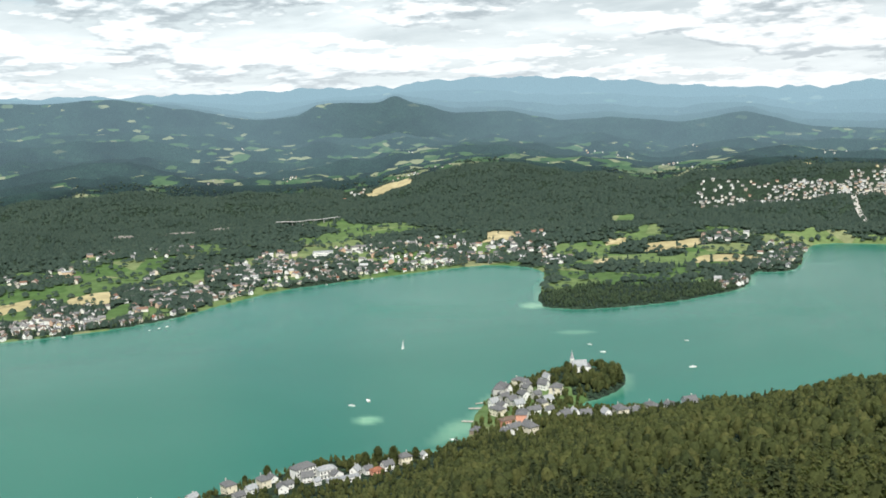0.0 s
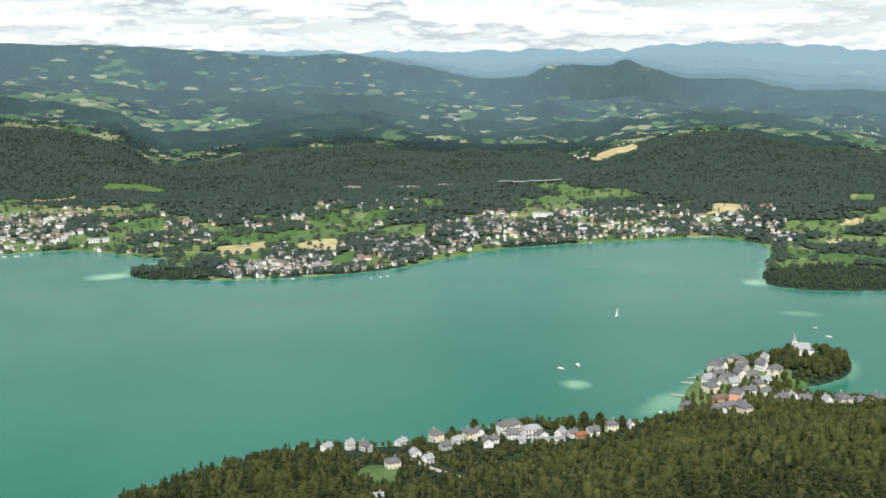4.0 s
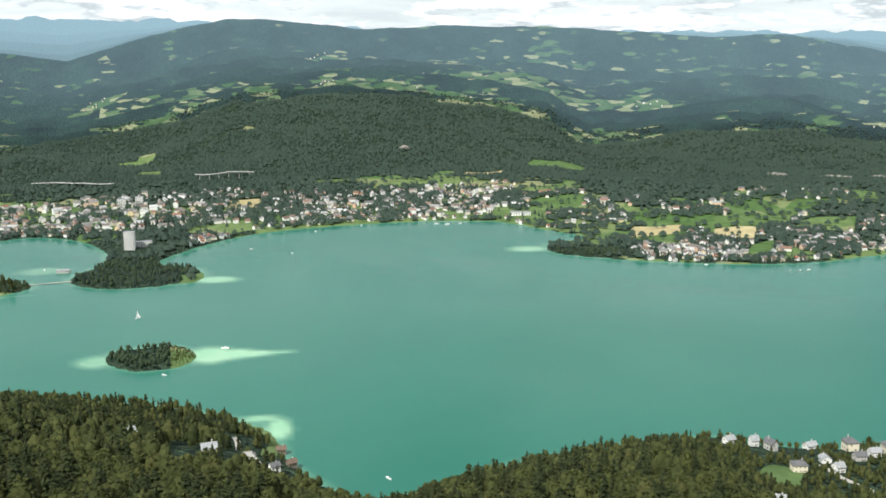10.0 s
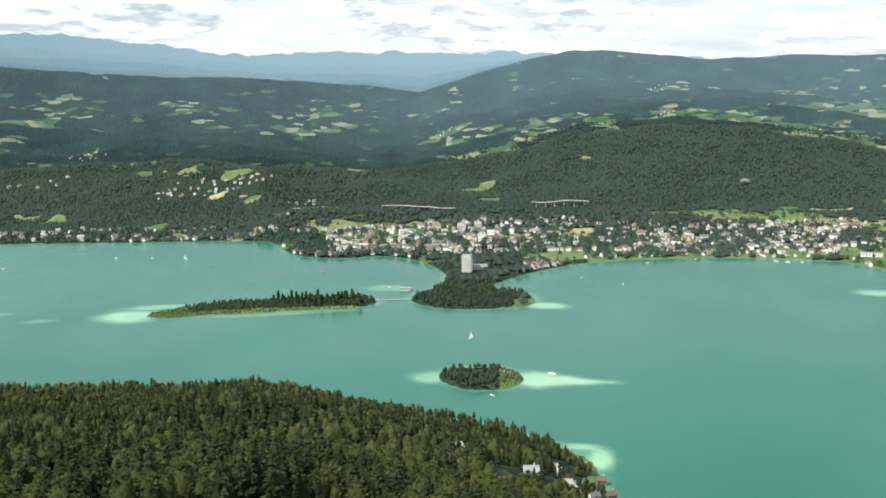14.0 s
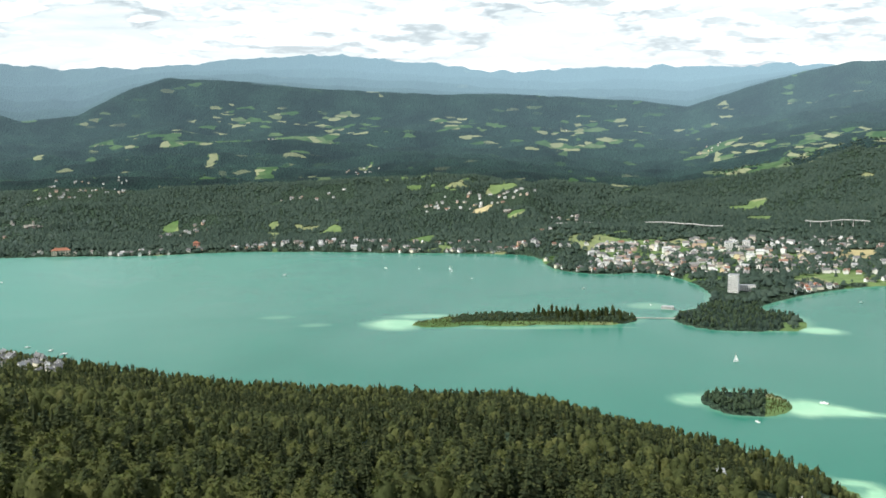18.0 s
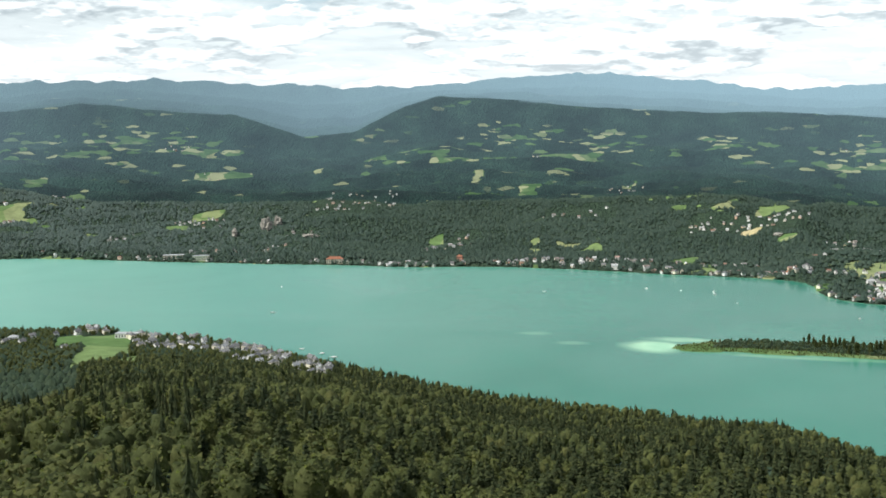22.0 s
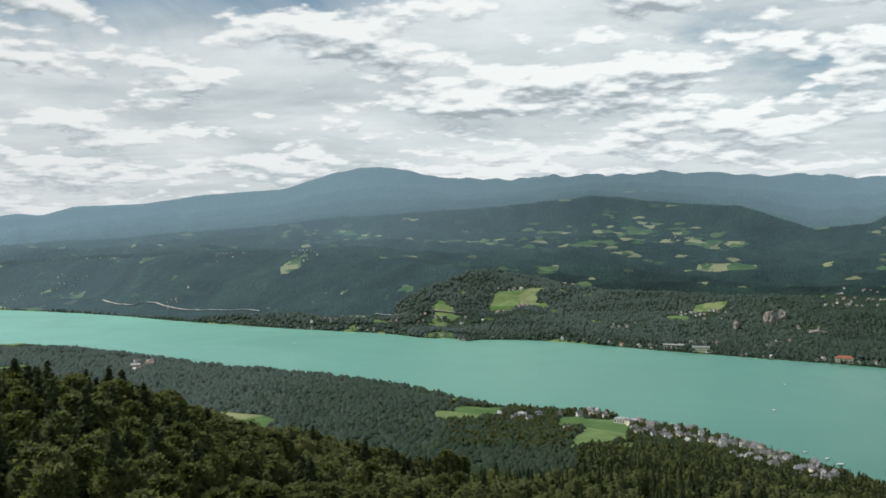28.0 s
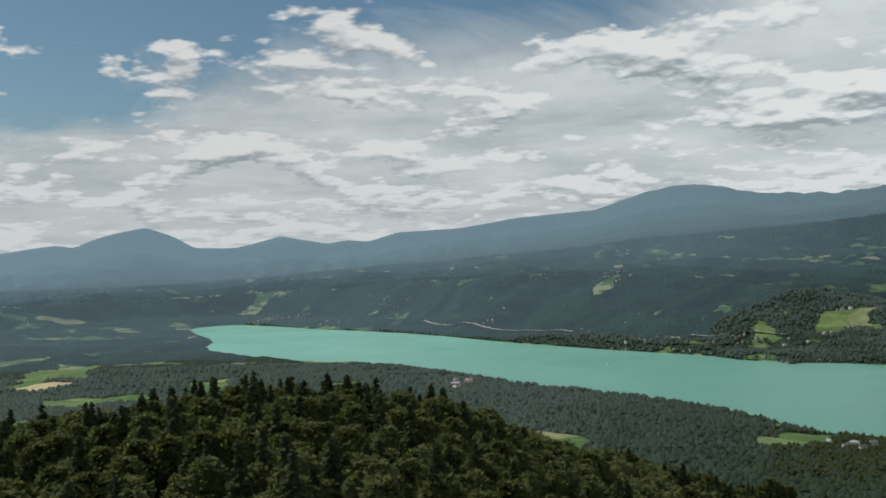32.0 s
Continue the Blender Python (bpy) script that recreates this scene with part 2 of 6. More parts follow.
HAZIER_NEEDLES = make_foliage("hazier_needles", (0.070, 0.106, 0.100), (0.092, 0.130, 0.118), (0.104, 0.132, 0.116), 0.3)
PARK_LEAVES = make_foliage("park_leaves", (0.052, 0.086, 0.052), (0.086, 0.124, 0.070), (0.104, 0.132, 0.072), 0.5)
VALE_NEEDLES = make_foliage("valley_needles", (0.030, 0.054, 0.037), (0.052, 0.081, 0.050), (0.068, 0.092, 0.054), 0.4)
VALE_LEAVES = make_foliage("valley_leaves", (0.036, 0.062, 0.040), (0.062, 0.094, 0.056), (0.080, 0.104, 0.058), 0.4)
BARK, _n, _l, _b = material("bark", (0.09, 0.065, 0.045), 0.9, 0.2)
_l.new(ramp(_n, _l, noise_node(_n, _l, position(_n), 3.0, 5, 0.7), [(0.3, (0.05, 0.035, 0.025)), (0.7, (0.14, 0.11, 0.08))]), _b.inputs["Base Color"])


# ---- number helpers ----
def curve(flat, az):
    """A line given as bearing, value, bearing, value ... read at the bearings az."""
    k = np.array(flat).reshape(-1, 2)
    k = k[np.argsort(k[:, 0])]
    return np.interp(az, k[:, 0], k[:, 1])


def lattice(ix, iy, seed):
    h = (ix * 374761393 + iy * 668265263 + seed * 974634777) & 0xFFFFFFFF
    h = ((h ^ (h >> 13)) * 1274126177) & 0xFFFFFFFF
    return ((h ^ (h >> 16)) & 0xFFFF) / 65535.0


def value_noise(x, y, size, seed=0, octaves=4, rough=0.5):
    total, amp, norm = 0.0, 1.0, 0.0
    for o in range(octaves):
        u, v = x / size + 31.7 * o, y / size - 17.3 * o
        ix, iy = np.floor(u).astype(np.int64), np.floor(v).astype(np.int64)
        fu, fv = u - ix, v - iy
        fu, fv = fu * fu * (3 - 2 * fu), fv * fv * (3 - 2 * fv)
        a = lattice(ix, iy, seed + o) * (1 - fu) + lattice(ix + 1, iy, seed + o) * fu
        b = lattice(ix, iy + 1, seed + o) * (1 - fu) + lattice(ix + 1, iy + 1, seed + o) * fu
        total = total + amp * (a * (1 - fv) + b * fv - 0.5)
        norm, amp, size = norm + amp, amp * rough, size / 2.03
    return total / norm * 2


def np_mesh(name, verts, faces, mats, attrs=None, smooth=False, per_face=None):
    """A mesh from arrays: faces all have the same number of corners."""
    me = bpy.data.meshes.new(name)
    verts, faces = np.asarray(verts, np.float32), np.asarray(faces, np.int32)
    me.vertices.add(len(verts))
    me.vertices.foreach_set("co", verts.ravel())
    k = faces.shape[1]
    me.loops.add(faces.size)
    me.loops.foreach_set("vertex_index", faces.ravel())
    me.polygons.add(len(faces))
    me.polygons.foreach_set("loop_start", np.arange(0, faces.size, k, dtype=np.int32))
    me.polygons.foreach_set("loop_total", np.full(len(faces), k, np.int32))
    for mt in mats:
        me.materials.append(mt)
    if per_face is not None:
        me.polygons.foreach_set("material_index", np.asarray(per_face, np.int32))
    me.polygons.foreach_set("use_smooth", np.full(len(faces), smooth, bool))
    for key, val in (attrs or {}).items():
        me.attributes.new(key, "FLOAT", "POINT").data.foreach_set("value", np.asarray(val, np.float32))
    me.update(calc_edges=True)
    return me


def polar(flat):
    k = np.array(flat, float).reshape(-1, 2)
    a = np.radians(k[:, 0])
    return np.stack([k[:, 1] * np.sin(a), k[:, 1] * np.cos(a)], 1)


def rounded(pts, n=2):
    for _ in range(n):
        q = np.roll(pts, -1, 0)
        pts = np.stack([0.75 * pts + 0.25 * q, 0.25 * pts + 0.75 * q], 1).reshape(-1, 2)
    return pts


def signed_distance(x, y, pts):
    """Distance to a closed outline, positive inside."""
    best = np.full(x.shape, 1e12)
    inside = np.zeros(x.shape, bool)
    for (x0, y0), (x1, y1) in zip(pts, np.roll(pts, -1, 0)):
        dx, dy = x1 - x0, y1 - y0
        t = np.clip(((x - x0) * dx + (y - y0) * dy) / (dx * dx + dy * dy + 1e-9), 0, 1)
        best = np.minimum(best, (x - x0 - t * dx) ** 2 + (y - y0 - t * dy) ** 2)
        if dy:
            inside ^= ((y0 > y) != (y1 > y)) & (x < x0 + (y - y0) * dx / dy)
    return np.where(inside, 1, -1) * np.sqrt(best)


# ---- the plan: bearing, distance along the shores of the lake ----
SOUTH = [85, 1010, 75, 990, 66, 950, 62.4, 905, 60.3, 900, 58, 905, 57.6, 930, 58.9, 945, 60.2, 985, 60.1, 1045, 57.5, 1050, 55.7, 1020, 53.2, 975, 52.1, 924, 51.5, 858,
         51.4, 820, 49.5, 800, 48.2, 790, 45.8, 794, 43.5, 796, 41.2, 779, 38.9, 757, 37.4, 746, 35.8, 737, 33.4, 736, 31, 746, 28, 730, 25, 705, 20, 672, 16, 636, 14, 612, 12, 604, 10, 618, 8.6, 648, 7.6, 668, 7.0, 695, 6.6, 720, 6.0, 752,
         4.4, 775, 2, 806, -3, 850, -8, 890, -12, 930, -16, 960, -20, 980, -25, 1000, -30, 1050, -35.4, 1170]
SOUTHWEST = [-37.6, 1215, -39.5, 1275, -42, 1340, -44, 1405, -46, 1420, -47.6, 1465, -48.8, 1512, -51.3, 1510, -54.3, 1550, -56, 1600, -58.4, 1725, -61.7, 1815, -64.6, 1905,
             -67.6, 2005, -70.7, 2110, -74.9, 2340, -78.3, 2580, -79.8, 2565, -82.2, 2675, -84.6, 2830, -85.6, 2960, -86.9, 3148, -86.3, 3440, -87.3, 3756, -87.7, 4071, -85.4, 4186]
NORTHWEST = [-83.6, 4039, -80.9, 3756, -77, 3500, -74, 3269, -70.9, 3016, -67.4, 2829, -64.1, 2687, -60.4, 2589, -58, 2451, -56.9, 2480, -56.1, 2386, -55.3, 2423, -52.3, 2419,
             -49.4, 2338, -46.2, 2253, -43.2, 2191, -40.5, 2140, -38.3, 2113, -35.5, 2082, -32.6, 2032, -28, 2041, -22, 1982, -18.9, 1943, -15.8, 1933, -12.4, 1911]
NORTH = [-11.1, 1876, -10.6, 1760, -9.5, 1704, -7.7, 1680, -5.3, 1706, -3.5, 1652, -2.4, 1584, -1.8, 1509, -2.3, 1423, -3.8, 1368, -3.9, 1320, -2, 1273, 1.7, 1284, 3.0, 1300,
         2.9, 1360, 1.7, 1400, 0.7, 1405, 0.5, 1440, 1.4, 1482, 2.1, 1515, 4.3, 1597, 6.4, 1651, 8.9, 1682, 12.6, 1717, 15.4, 1732, 17.7, 1728, 19.2, 1727, 21.9, 1636, 24, 1588, 22.8, 1544, 21.6, 1517,
         21.8, 1450, 24.1, 1418, 28.9, 1399, 32.9, 1415, 35.7, 1450, 38.5, 1530, 41.5, 1620, 44.7, 1657]
NORTHEAST = [47.5, 1697, 50.9, 1745, 53.1, 1772, 56, 1711, 55.8, 1551, 55.5, 1389, 57, 1362, 59.5, 1368, 62.8, 1404, 66, 1488, 66.7, 1533, 66.9, 1658, 68.3, 1649, 69.3, 1688,
             69.5, 1870, 70, 1976, 73.4, 1968, 85, 1950]
LAKE = rounded(polar(SOUTH + SOUTHWEST + NORTHWEST + NORTH + NORTHEAST), 1)
ISLET = rounded(polar([-2.6, 969, -1.8, 938, -0.5, 922, 1.1, 926, 2.2, 943, 2.45, 962, 1.7, 992, 0.8, 1004, -0.8, 1004, -2.1, 990]))
LONG_ISLE = rounded(polar([-18.5, 1295, -16.9, 1272, -15.5, 1284, -12.6, 1280, -9.7, 1287, -6.9, 1288, -5.5, 1325, -6.6, 1368, -9.6, 1362, -12.6, 1350, -15.5, 1345, -16.9, 1325]))

# ---- the plan: skylines, bearing and height of sight in degrees ----
NEAR_RIM = [85, -14, 73.5, -14.2, 71, -14.5, 69, -15.3, 66.6, -15.7, 64.8, -15.75, 61, -16.5, 56.8, -17.5, 51.7, -18.5, 47.3, -20.2, 44.6, -20.8, 41.6, -21.2, 38.4, -22.3, 35.2, -22.5,
            33, -21.2, 30, -19.8, 27.5, -19.8, 26.8, -20.4, 25.2, -20.6, 22.7, -20.75, 20.4, -21.3, 17.6, -21.6, 15, -22.6, 14.2, -23.3, 9.4, -23.3, 6.9, -21.95, 6.1, -20.6, 5.2, -19.6,
            2.9, -18.9, 0.6, -18.3, -1.7, -17.8, -4.4, -17.1, -8, -16.1, -12.8, -15.15, -17.5, -15.35, -20, -15.55]
NEAR_RIM_W = [-24.6, -15.4, -27, -15.2, -30.2, -14.5, -33.4, -13.5, -37, -12.95, -40, -12.6, -44, -12.3, -48.7, -12.3, -55, -12.6, -58.7, -12.5, -61.7, -11.5, -64.5, -10.6, -68, -10.0,
              -70, -9.1, -73.5, -7.9, -76, -7.4, -78.5, -7.05, -83, -6.95, -87.3, -6.86, -90, -7.4, -94.3, -7.96, -97, -8.3, -110, -9]
NEAR_DIST = [85, 800, 65, 760, 52, 680, 41, 600, 36, 545, 30, 585, 27, 590, 20, 550, 14, 510, 9, 560, 6, 640, 0, 690, -8, 720, -15, 760, -20, 745, -30, 730, -37, 700, -45, 600, -55, 470,
             -60, 390, -65, 330, -70, 275, -80, 245, -90, 230, -110, 220]
SHORE_S = [85, 1010, 66, 950, 58, 905, 52, 830, 46, 795, 35, 768, 25, 705, 16, 636, 11, 610, 7, 695, 2, 806, -8, 890, -16, 960, -30, 1050, -39.5, 1275, -46, 1420, -54, 1550,
           -61.7, 1815, -70.7, 2110, -78.3, 2580, -84.6, 2830, -88, 2900, -110, 2900]
SHORE_N = [85, 1950, 70, 1950, 66, 1700, 60, 1750, 53, 1772, 47.5, 1697, 41.5, 1620, 38.5, 1530, 33, 1500, 27, 1560, 24, 1600, 19, 1727, 12.6, 1717, 6.4, 1651, 2, 1580, -3, 1650,
           -7, 1690, -10, 1740, -12.4, 1911, -22, 1982, -40, 2130, -52, 2410, -58, 2470, -64, 2690, -71, 3016, -77, 3500, -81, 3756, -85, 4190, -88, 3800, -95, 3500, -110, 3400]
FOOT = [85, -6.8, 66, -6.9, 57, -6.6, 48, -6.2, 43.7, -5.9, 37, -6.3, 29, -6.6, 23, -6.45, 15, -6.35, 8.7, -6.5, 5.7, -6.6, -3.5, -6.4, -10, -6.45, -13, -7.6, -20, -7.3, -28, -6.9,
        -42, -6.6, -52, -6.0, -57.7, -5.8, -60, -5.3, -72, -4.5, -75, -3.9, -80, -3.5, -87, -3.1, -97, -3.5, -110, -3.5]
CREST = [85, -3.8, 73.3, -3.8, 68.8, -3.6, 64.6, -3.9, 61.7, -4.4, 57.2, -3.6, 52.7, -3.15, 49.6, -3.7, 46.5, -4.15, 39, -4.2, 33, -3.86, 29, -4.0, 26, -4.5, 23.5, -4.6, 21.5, -3.3, 17.2, -2.6,
         12.5, -1.95, 10.9, -1.9, 8, -2.15, 5, -2.5, 0.8, -3.5, -3.3, -4.2, -6.4, -4.4, -12, -4.0, -16, -3.7, -22, -3.95, -31, -4.1, -36.7, -3.65, -42, -3.9, -49, -3.5, -55, -2.6,
         -62.8, -1.5, -68.8, -1.5, -74.6, -1.6, -80, -1.9, -87, -2.1, -110, -2.4]
HILLS_E = [85, -2, 73.3, -2, 69.7, -1.8, 66.6, -0.9, 63.2, -1.35, 59.7, -0.9, 57, -1.1, 54.3, -0.4, 51.2, -0.4, 50, 0.05, 49, 0.28, 48.2, 0.67, 47.3, 0.3, 44, 0.33, 43, -0.2, 40.7, -0.4,
           37, 0.4, 33.6, 1.0, 30, 0.9, 26, 1.2, 21.7, 1.48, 16, 1.54, 11.9, 1.4, 8.7, 1.68, 6.7, 1.9, 4.6, 1.94, 2.5, 1.45]
HILLS_W = [-0.3, 0.77, -3.3, -0.2, -6.3, 0.2, -12, 0.55, -18, 0.72, -22, 0.97, -25, 1.23, -28, 1.54, -30.7, 1.67, -32.6, 1.12, -35.2, -0.18, -38, -0.4, -41.6, 0.76, -46.5, 1.15, -49.2, 1.43,
           -51.6, 1.1, -55, 0.8, -58, 0.6, -63, 0.33, -67, -0.1, -74, -0.6, -80, -0.95, -88, -1.45, -110, -1.45]
RANGE_E = [85, 0.4, 73, 0.37, 69.6, 0.12, 66, 0.43, 61.5, 0.79, 57.3, 1.2, 51.9, 1.4, 48.3, 1.06, 42, 1.1, 35, 1.1, 29, 1.25, 20, 1.2, 14, 1.4, 8, 1.5, 2.2, 1.78, -4.7, 1.88, -7.7, 1.97,
           -12.4, 1.7, -15.5, 2.1, -18.5, 2.5, -21, 2.69, -25, 2.7, -28, 2.57, -32.8, 2.2]
RANGE_W = [-37, 2.2, -42, 2.4, -46, 2.59, -49, 2.45, -53.6, 2.25, -56.7, 2.35, -58.5, 2.75, -61, 3.06, -62.8, 2.8, -65.8, 1.86, -70, 1.57, -73, 1.1, -74.9, 1.02, -76.4, 0.98, -78, 0.5, -79.2, 0.62, -80.2, 0.45, -82.7, 0.95,
           -85, 0.38, -87.2, 0.41, -88.2, 1.03, -89.7, 1.57, -91.9, 1.13, -93.3, 0.58, -94.1, 0.75, -96.7, 0.4, -110, 0.3]
TREE = 10.0
RIM_FAR = 4880.0


def soften(v, n):
    k = np.hanning(2 * n + 3)
    return np.convolve(np.pad(v, n + 1, mode="edge"), k / k.sum(), "valid")


def build_height():
    """Bearings, distances and the height of the land on that grid; beyond the view it is closed with plain hills."""
    az = np.concatenate([np.arange(-178, -112, 2.0), np.arange(-112, 88, 0.22), np.arange(88, 180.1, 2.0)])
    seen = np.clip(az, -110, 85)
    r = np.concatenate([[0.02], np.geomspace(16, 420, 60), np.linspace(428, 2700, 190), np.linspace(2712, RIM_FAR, 190), [4950]])

    def line(flat, n=3):
        return soften(curve(flat, seen), n)

    sight = lambda d, e: EYE + d * np.tan(np.radians(e))
    near_e, near_r = line(NEAR_RIM + NEAR_RIM_W), line(NEAR_DIST, 12)
    s_r, n_r = line(SHORE_S, 6), line(SHORE_N, 6)
    foot, crest, hills, rng = line(FOOT, 8), line(CREST, 4), line(HILLS_E + HILLS_W, 1), line(RANGE_E + RANGE_W, 1)
    west = np.clip((-seen - 38) / 20, 0, 1)
    f_r = np.maximum(n_r + 90, 245 / np.tan(np.radians(-foot)))
    f_r = np.minimum(f_r, 4350)
    b_r, v_r, d_r, w_r = (f_r + k * (RIM_FAR - f_r) for k in (0.24, 0.34, 0.76, 0.84))
    near_z = sight(near_r, near_e) - TREE - 4.0 * np.clip((-seen - 50) / 15, 0, 1)
    wave = lambda size, seed, k: k * value_noise(az * 1.0, 0 * az, size, seed, 4, 0.6)
    part_way = lambda k: f_r + k * (RIM_FAR - f_r)
    between = lambda k: crest + k * (hills - crest)
    beyond = lambda k: hills + k * (rng - hills)
    nodes = [(0 * az, 0 * az + 230), (0 * az + 26, 0 * az + 230), (0.5 * near_r, 0.5 * (228 + near_z) + 4 - 3 * west), (near_r, near_z),
             (near_r + 0.35 * (s_r - near_r), near_z * (0.50 - 0.28 * west) + 6 * west), (near_r + 0.75 * (s_r - near_r), near_z * 0.08 + 5 * west + 4), (s_r, 0 * az + 2), (n_r, 0 * az + 2),
             (f_r, sight(f_r, foot)), (b_r, sight(b_r, crest)), (v_r, sight(v_r, crest - 0.30))]
    # low wooded ridges, one behind the other, with a dip behind each
    first = len(nodes) - 1
    for k, (way, share, swing) in enumerate(((0.395, 0.09, 0.16), (0.45, 0.19, 0.28), (0.505, 0.30, 0.36), (0.56, 0.41, 0.40), (0.615, 0.52, 0.40), (0.67, 0.62, 0.36))):
        e = between(share) + wave(6.5, 81 + 2 * k, swing * 1.5) + wave(2.1, 141 + k, swing * 0.45) + wave(0.9, 101 + k, 0.06)
        e = np.minimum(e, hills - 0.12)
        nodes += [(part_way(way), sight(part_way(way), e)), (part_way(way + 0.016), sight(part_way(way + 0.016), e - 0.22 - 0.16 * np.abs(wave(3, 111 + k, 1.0))))]
    nodes += [(d_r, sight(d_r, hills)), (w_r, sight(w_r, hills - 0.35))]
    last = len(nodes) - 1
    for k, (way, share, swing) in enumerate(((0.872, 0.16, 0.20), (0.905, 0.40, 0.26), (0.94, 0.66, 0.20))):
        e = np.minimum(beyond(share) + wave(4.6, 85 + 2 * k, swing) + wave(1.1, 121 + k, 0.05) - 0.08, rng - 0.06)
        nodes += [(part_way(way), sight(part_way(way), e)), (part_way(way + 0.012), sight(part_way(way + 0.012), e - 0.22))]
    nodes += [(0 * az + RIM_FAR, sight(RIM_FAR, rng + (wave(1.5, 89, 0.16) + wave(0.8, 93, 0.20)) * np.clip((az + 66) / 12, 0, 1))), (0 * az + 4950, sight(RIM_FAR, rng) - 30)]
    R = np.repeat(r[None], len(az), 0)
    Z, climb, order_ = np.zeros_like(R), np.zeros_like(R), np.zeros_like(R)
    for k, ((r0, z0), (r1, z1)) in enumerate(zip(nodes, nodes[1:])):
        t = (R - r0[:, None]) / np.maximum(r1 - r0, 1)[:, None]
        s = np.clip(t, 0, 1)
        face = (t >= 0) & (R <= r1[:, None] + 1e-6)
        climb, order_ = np.where(face, s, climb), np.where(face, k - first, order_)
        s = 0.55 * s + 0.45 * s * s * (3 - 2 * s)
        Z = np.where((t >= 0) & (R <= r1[:, None] + 1e-6), z0[:, None] + (z1 - z0)[:, None] * s, Z)
    A = np.radians(az)[:, None]
    X, Y = R * np.sin(A), R * np.cos(A)
    # rolling ground
    amp = np.interp(R, [0, 120, 300, 900, 1200, 1800, 2600, 3300, 4300, 4850], [0, 2, 5, 4, 2, 5, 14, 11, 7, 3])
    Z = Z + amp * value_noise(X, Y, 230, 3, 5, 0.55) + amp * 0.5 * value_noise(X, Y, 60, 9, 3)
    # gullies that run down the wooded slopes
    steep = np.clip((R - f_r[:, None]) / (b_r - f_r)[:, None], 0, 1) * np.clip((v_r[:, None] - R) / 200, 0, 1)
    slope_ = np.clip((R - f_r[:, None]) / (b_r - f_r)[:, None], 0, 1)
    Z = Z - 46 * 4 * slope_ * (1 - slope_) * np.abs(value_noise(X, Y, 330, 25, 3))
    Z = Z - 26 * steep * np.abs(value_noise(X, Y, 150, 21, 3))
    # spurs and hollows on the faces of the distant hills
    far_face = np.clip(order_, 0, 1) * 4 * climb * (1 - climb)
    Z = Z - far_face * np.where(order_ > 11, 30, 13) * np.abs(value_noise(X, Y, 260, 23, 4, 0.6))
    # the church hill on the near peninsula
    hx, hy = polar([58.2, 985])[0]
    Z = Z + 13 * np.exp(-((X - hx) ** 2 + (Y - hy) ** 2) / (2 * 34 ** 2))
    # the water carves its bed
    sd = signed_distance(X, Y, LAKE)
    for isle in (ISLET, LONG_ISLE):
        sd = np.minimum(sd, -signed_distance(X, Y, isle))
    sd = sd + 2.2 * value_noise(X, Y, 30, 5, 3)
    land = np.minimum(np.maximum(Z, 1.0), 0.8 + 0.42 * np.maximum(-sd, 0) + 0.8 * np.maximum(-sd - 150, 0))
    Z = np.where(sd > 0, -np.minimum(9, 0.5 + sd * 0.3), land)
    return az, r, X, Y, Z, sd, dict(near=near_r, south=s_r, north=n_r, foot=f_r, crest=b_r, valley=v_r, hill=d_r, gap=w_r), climb, order_


AZ, RR, GX, GY, GZ, SHORE, RINGS, CLIMB, RIDGE = build_height()


def ground_at(az, r, grid=None):
    """Height of the land (or another grid) at bearings and distances."""
    g = GZ if grid is None else grid
    i = np.clip(np.interp(az, AZ, np.arange(len(AZ))), 0, len(AZ) - 1.001)
    j = np.clip(np.interp(r, RR, np.arange(len(RR))), 0, len(RR) - 1.001)
    i0, j0 = i.astype(int), j.astype(int)
    u, v = i - i0, j - j0
    return (g[i0, j0] * (1 - u) + g[i0 + 1, j0] * u) * (1 - v) + (g[i0, j0 + 1] * (1 - u) + g[i0 + 1, j0 + 1] * u) * v


def ring(name, az):
    return np.interp(az, AZ, RINGS[name])


def sheet(name, j0, j1, mat, attrs, keep=None):
    """A strip of the ground grid between two columns of distances."""
    na, nr = len(AZ), j1 - j0
    idx = np.arange(na * nr).reshape(na, nr)
    nxt = np.roll(idx, -1, 0)
    f = np.stack([idx[:, :-1], idx[:, 1:], nxt[:, 1:], nxt[:, :-1]], -1)
    if keep is not None:
        f = f[keep[:, j0:j1 - 1]]
    f = f.reshape(-1, 4)
    sl = np.s_[:, j0:j1]
    v = np.stack([GX[sl], GY[sl], GZ[sl]], -1).reshape(-1, 3)
    return new(name, np_mesh(name, v, f, [mat], {k: a[sl].ravel() for k, a in attrs.items()}, smooth=True))


RG = np.repeat(RR[None], len(AZ), 0)


def rel(name):
    return RINGS[name][:, None]


# ---- land cover: woods, meadows, ripe fields and built-up ground ----
# bearing, distance, half width in degrees, half depth; farmland first, then slopes
MEADOWS = [(32.9, 1525, .7, 50), (32.3, 1762, .9, 46), (36.3, 1749, 1.3, 59), (58.0, 1876, 1.5, 46), (62.8, 1760, 1.5, 38), (64.9, 1836, 1.5, 32), (61.6, 1994, .6, 55), (60.2, 2193, .6, 43),
           (43.5, 1950, .8, 67), (46.1, 2163, .9, 46), (22.2, 1865, 1.2, 65), (36.0, 1741, 1.4, 42), (33.0, 1532, .6, 46), (22.0, 2330, 1.3, 32), (16.0, 2204, .6, 45), (34.6, 650, 1.1, 24)]
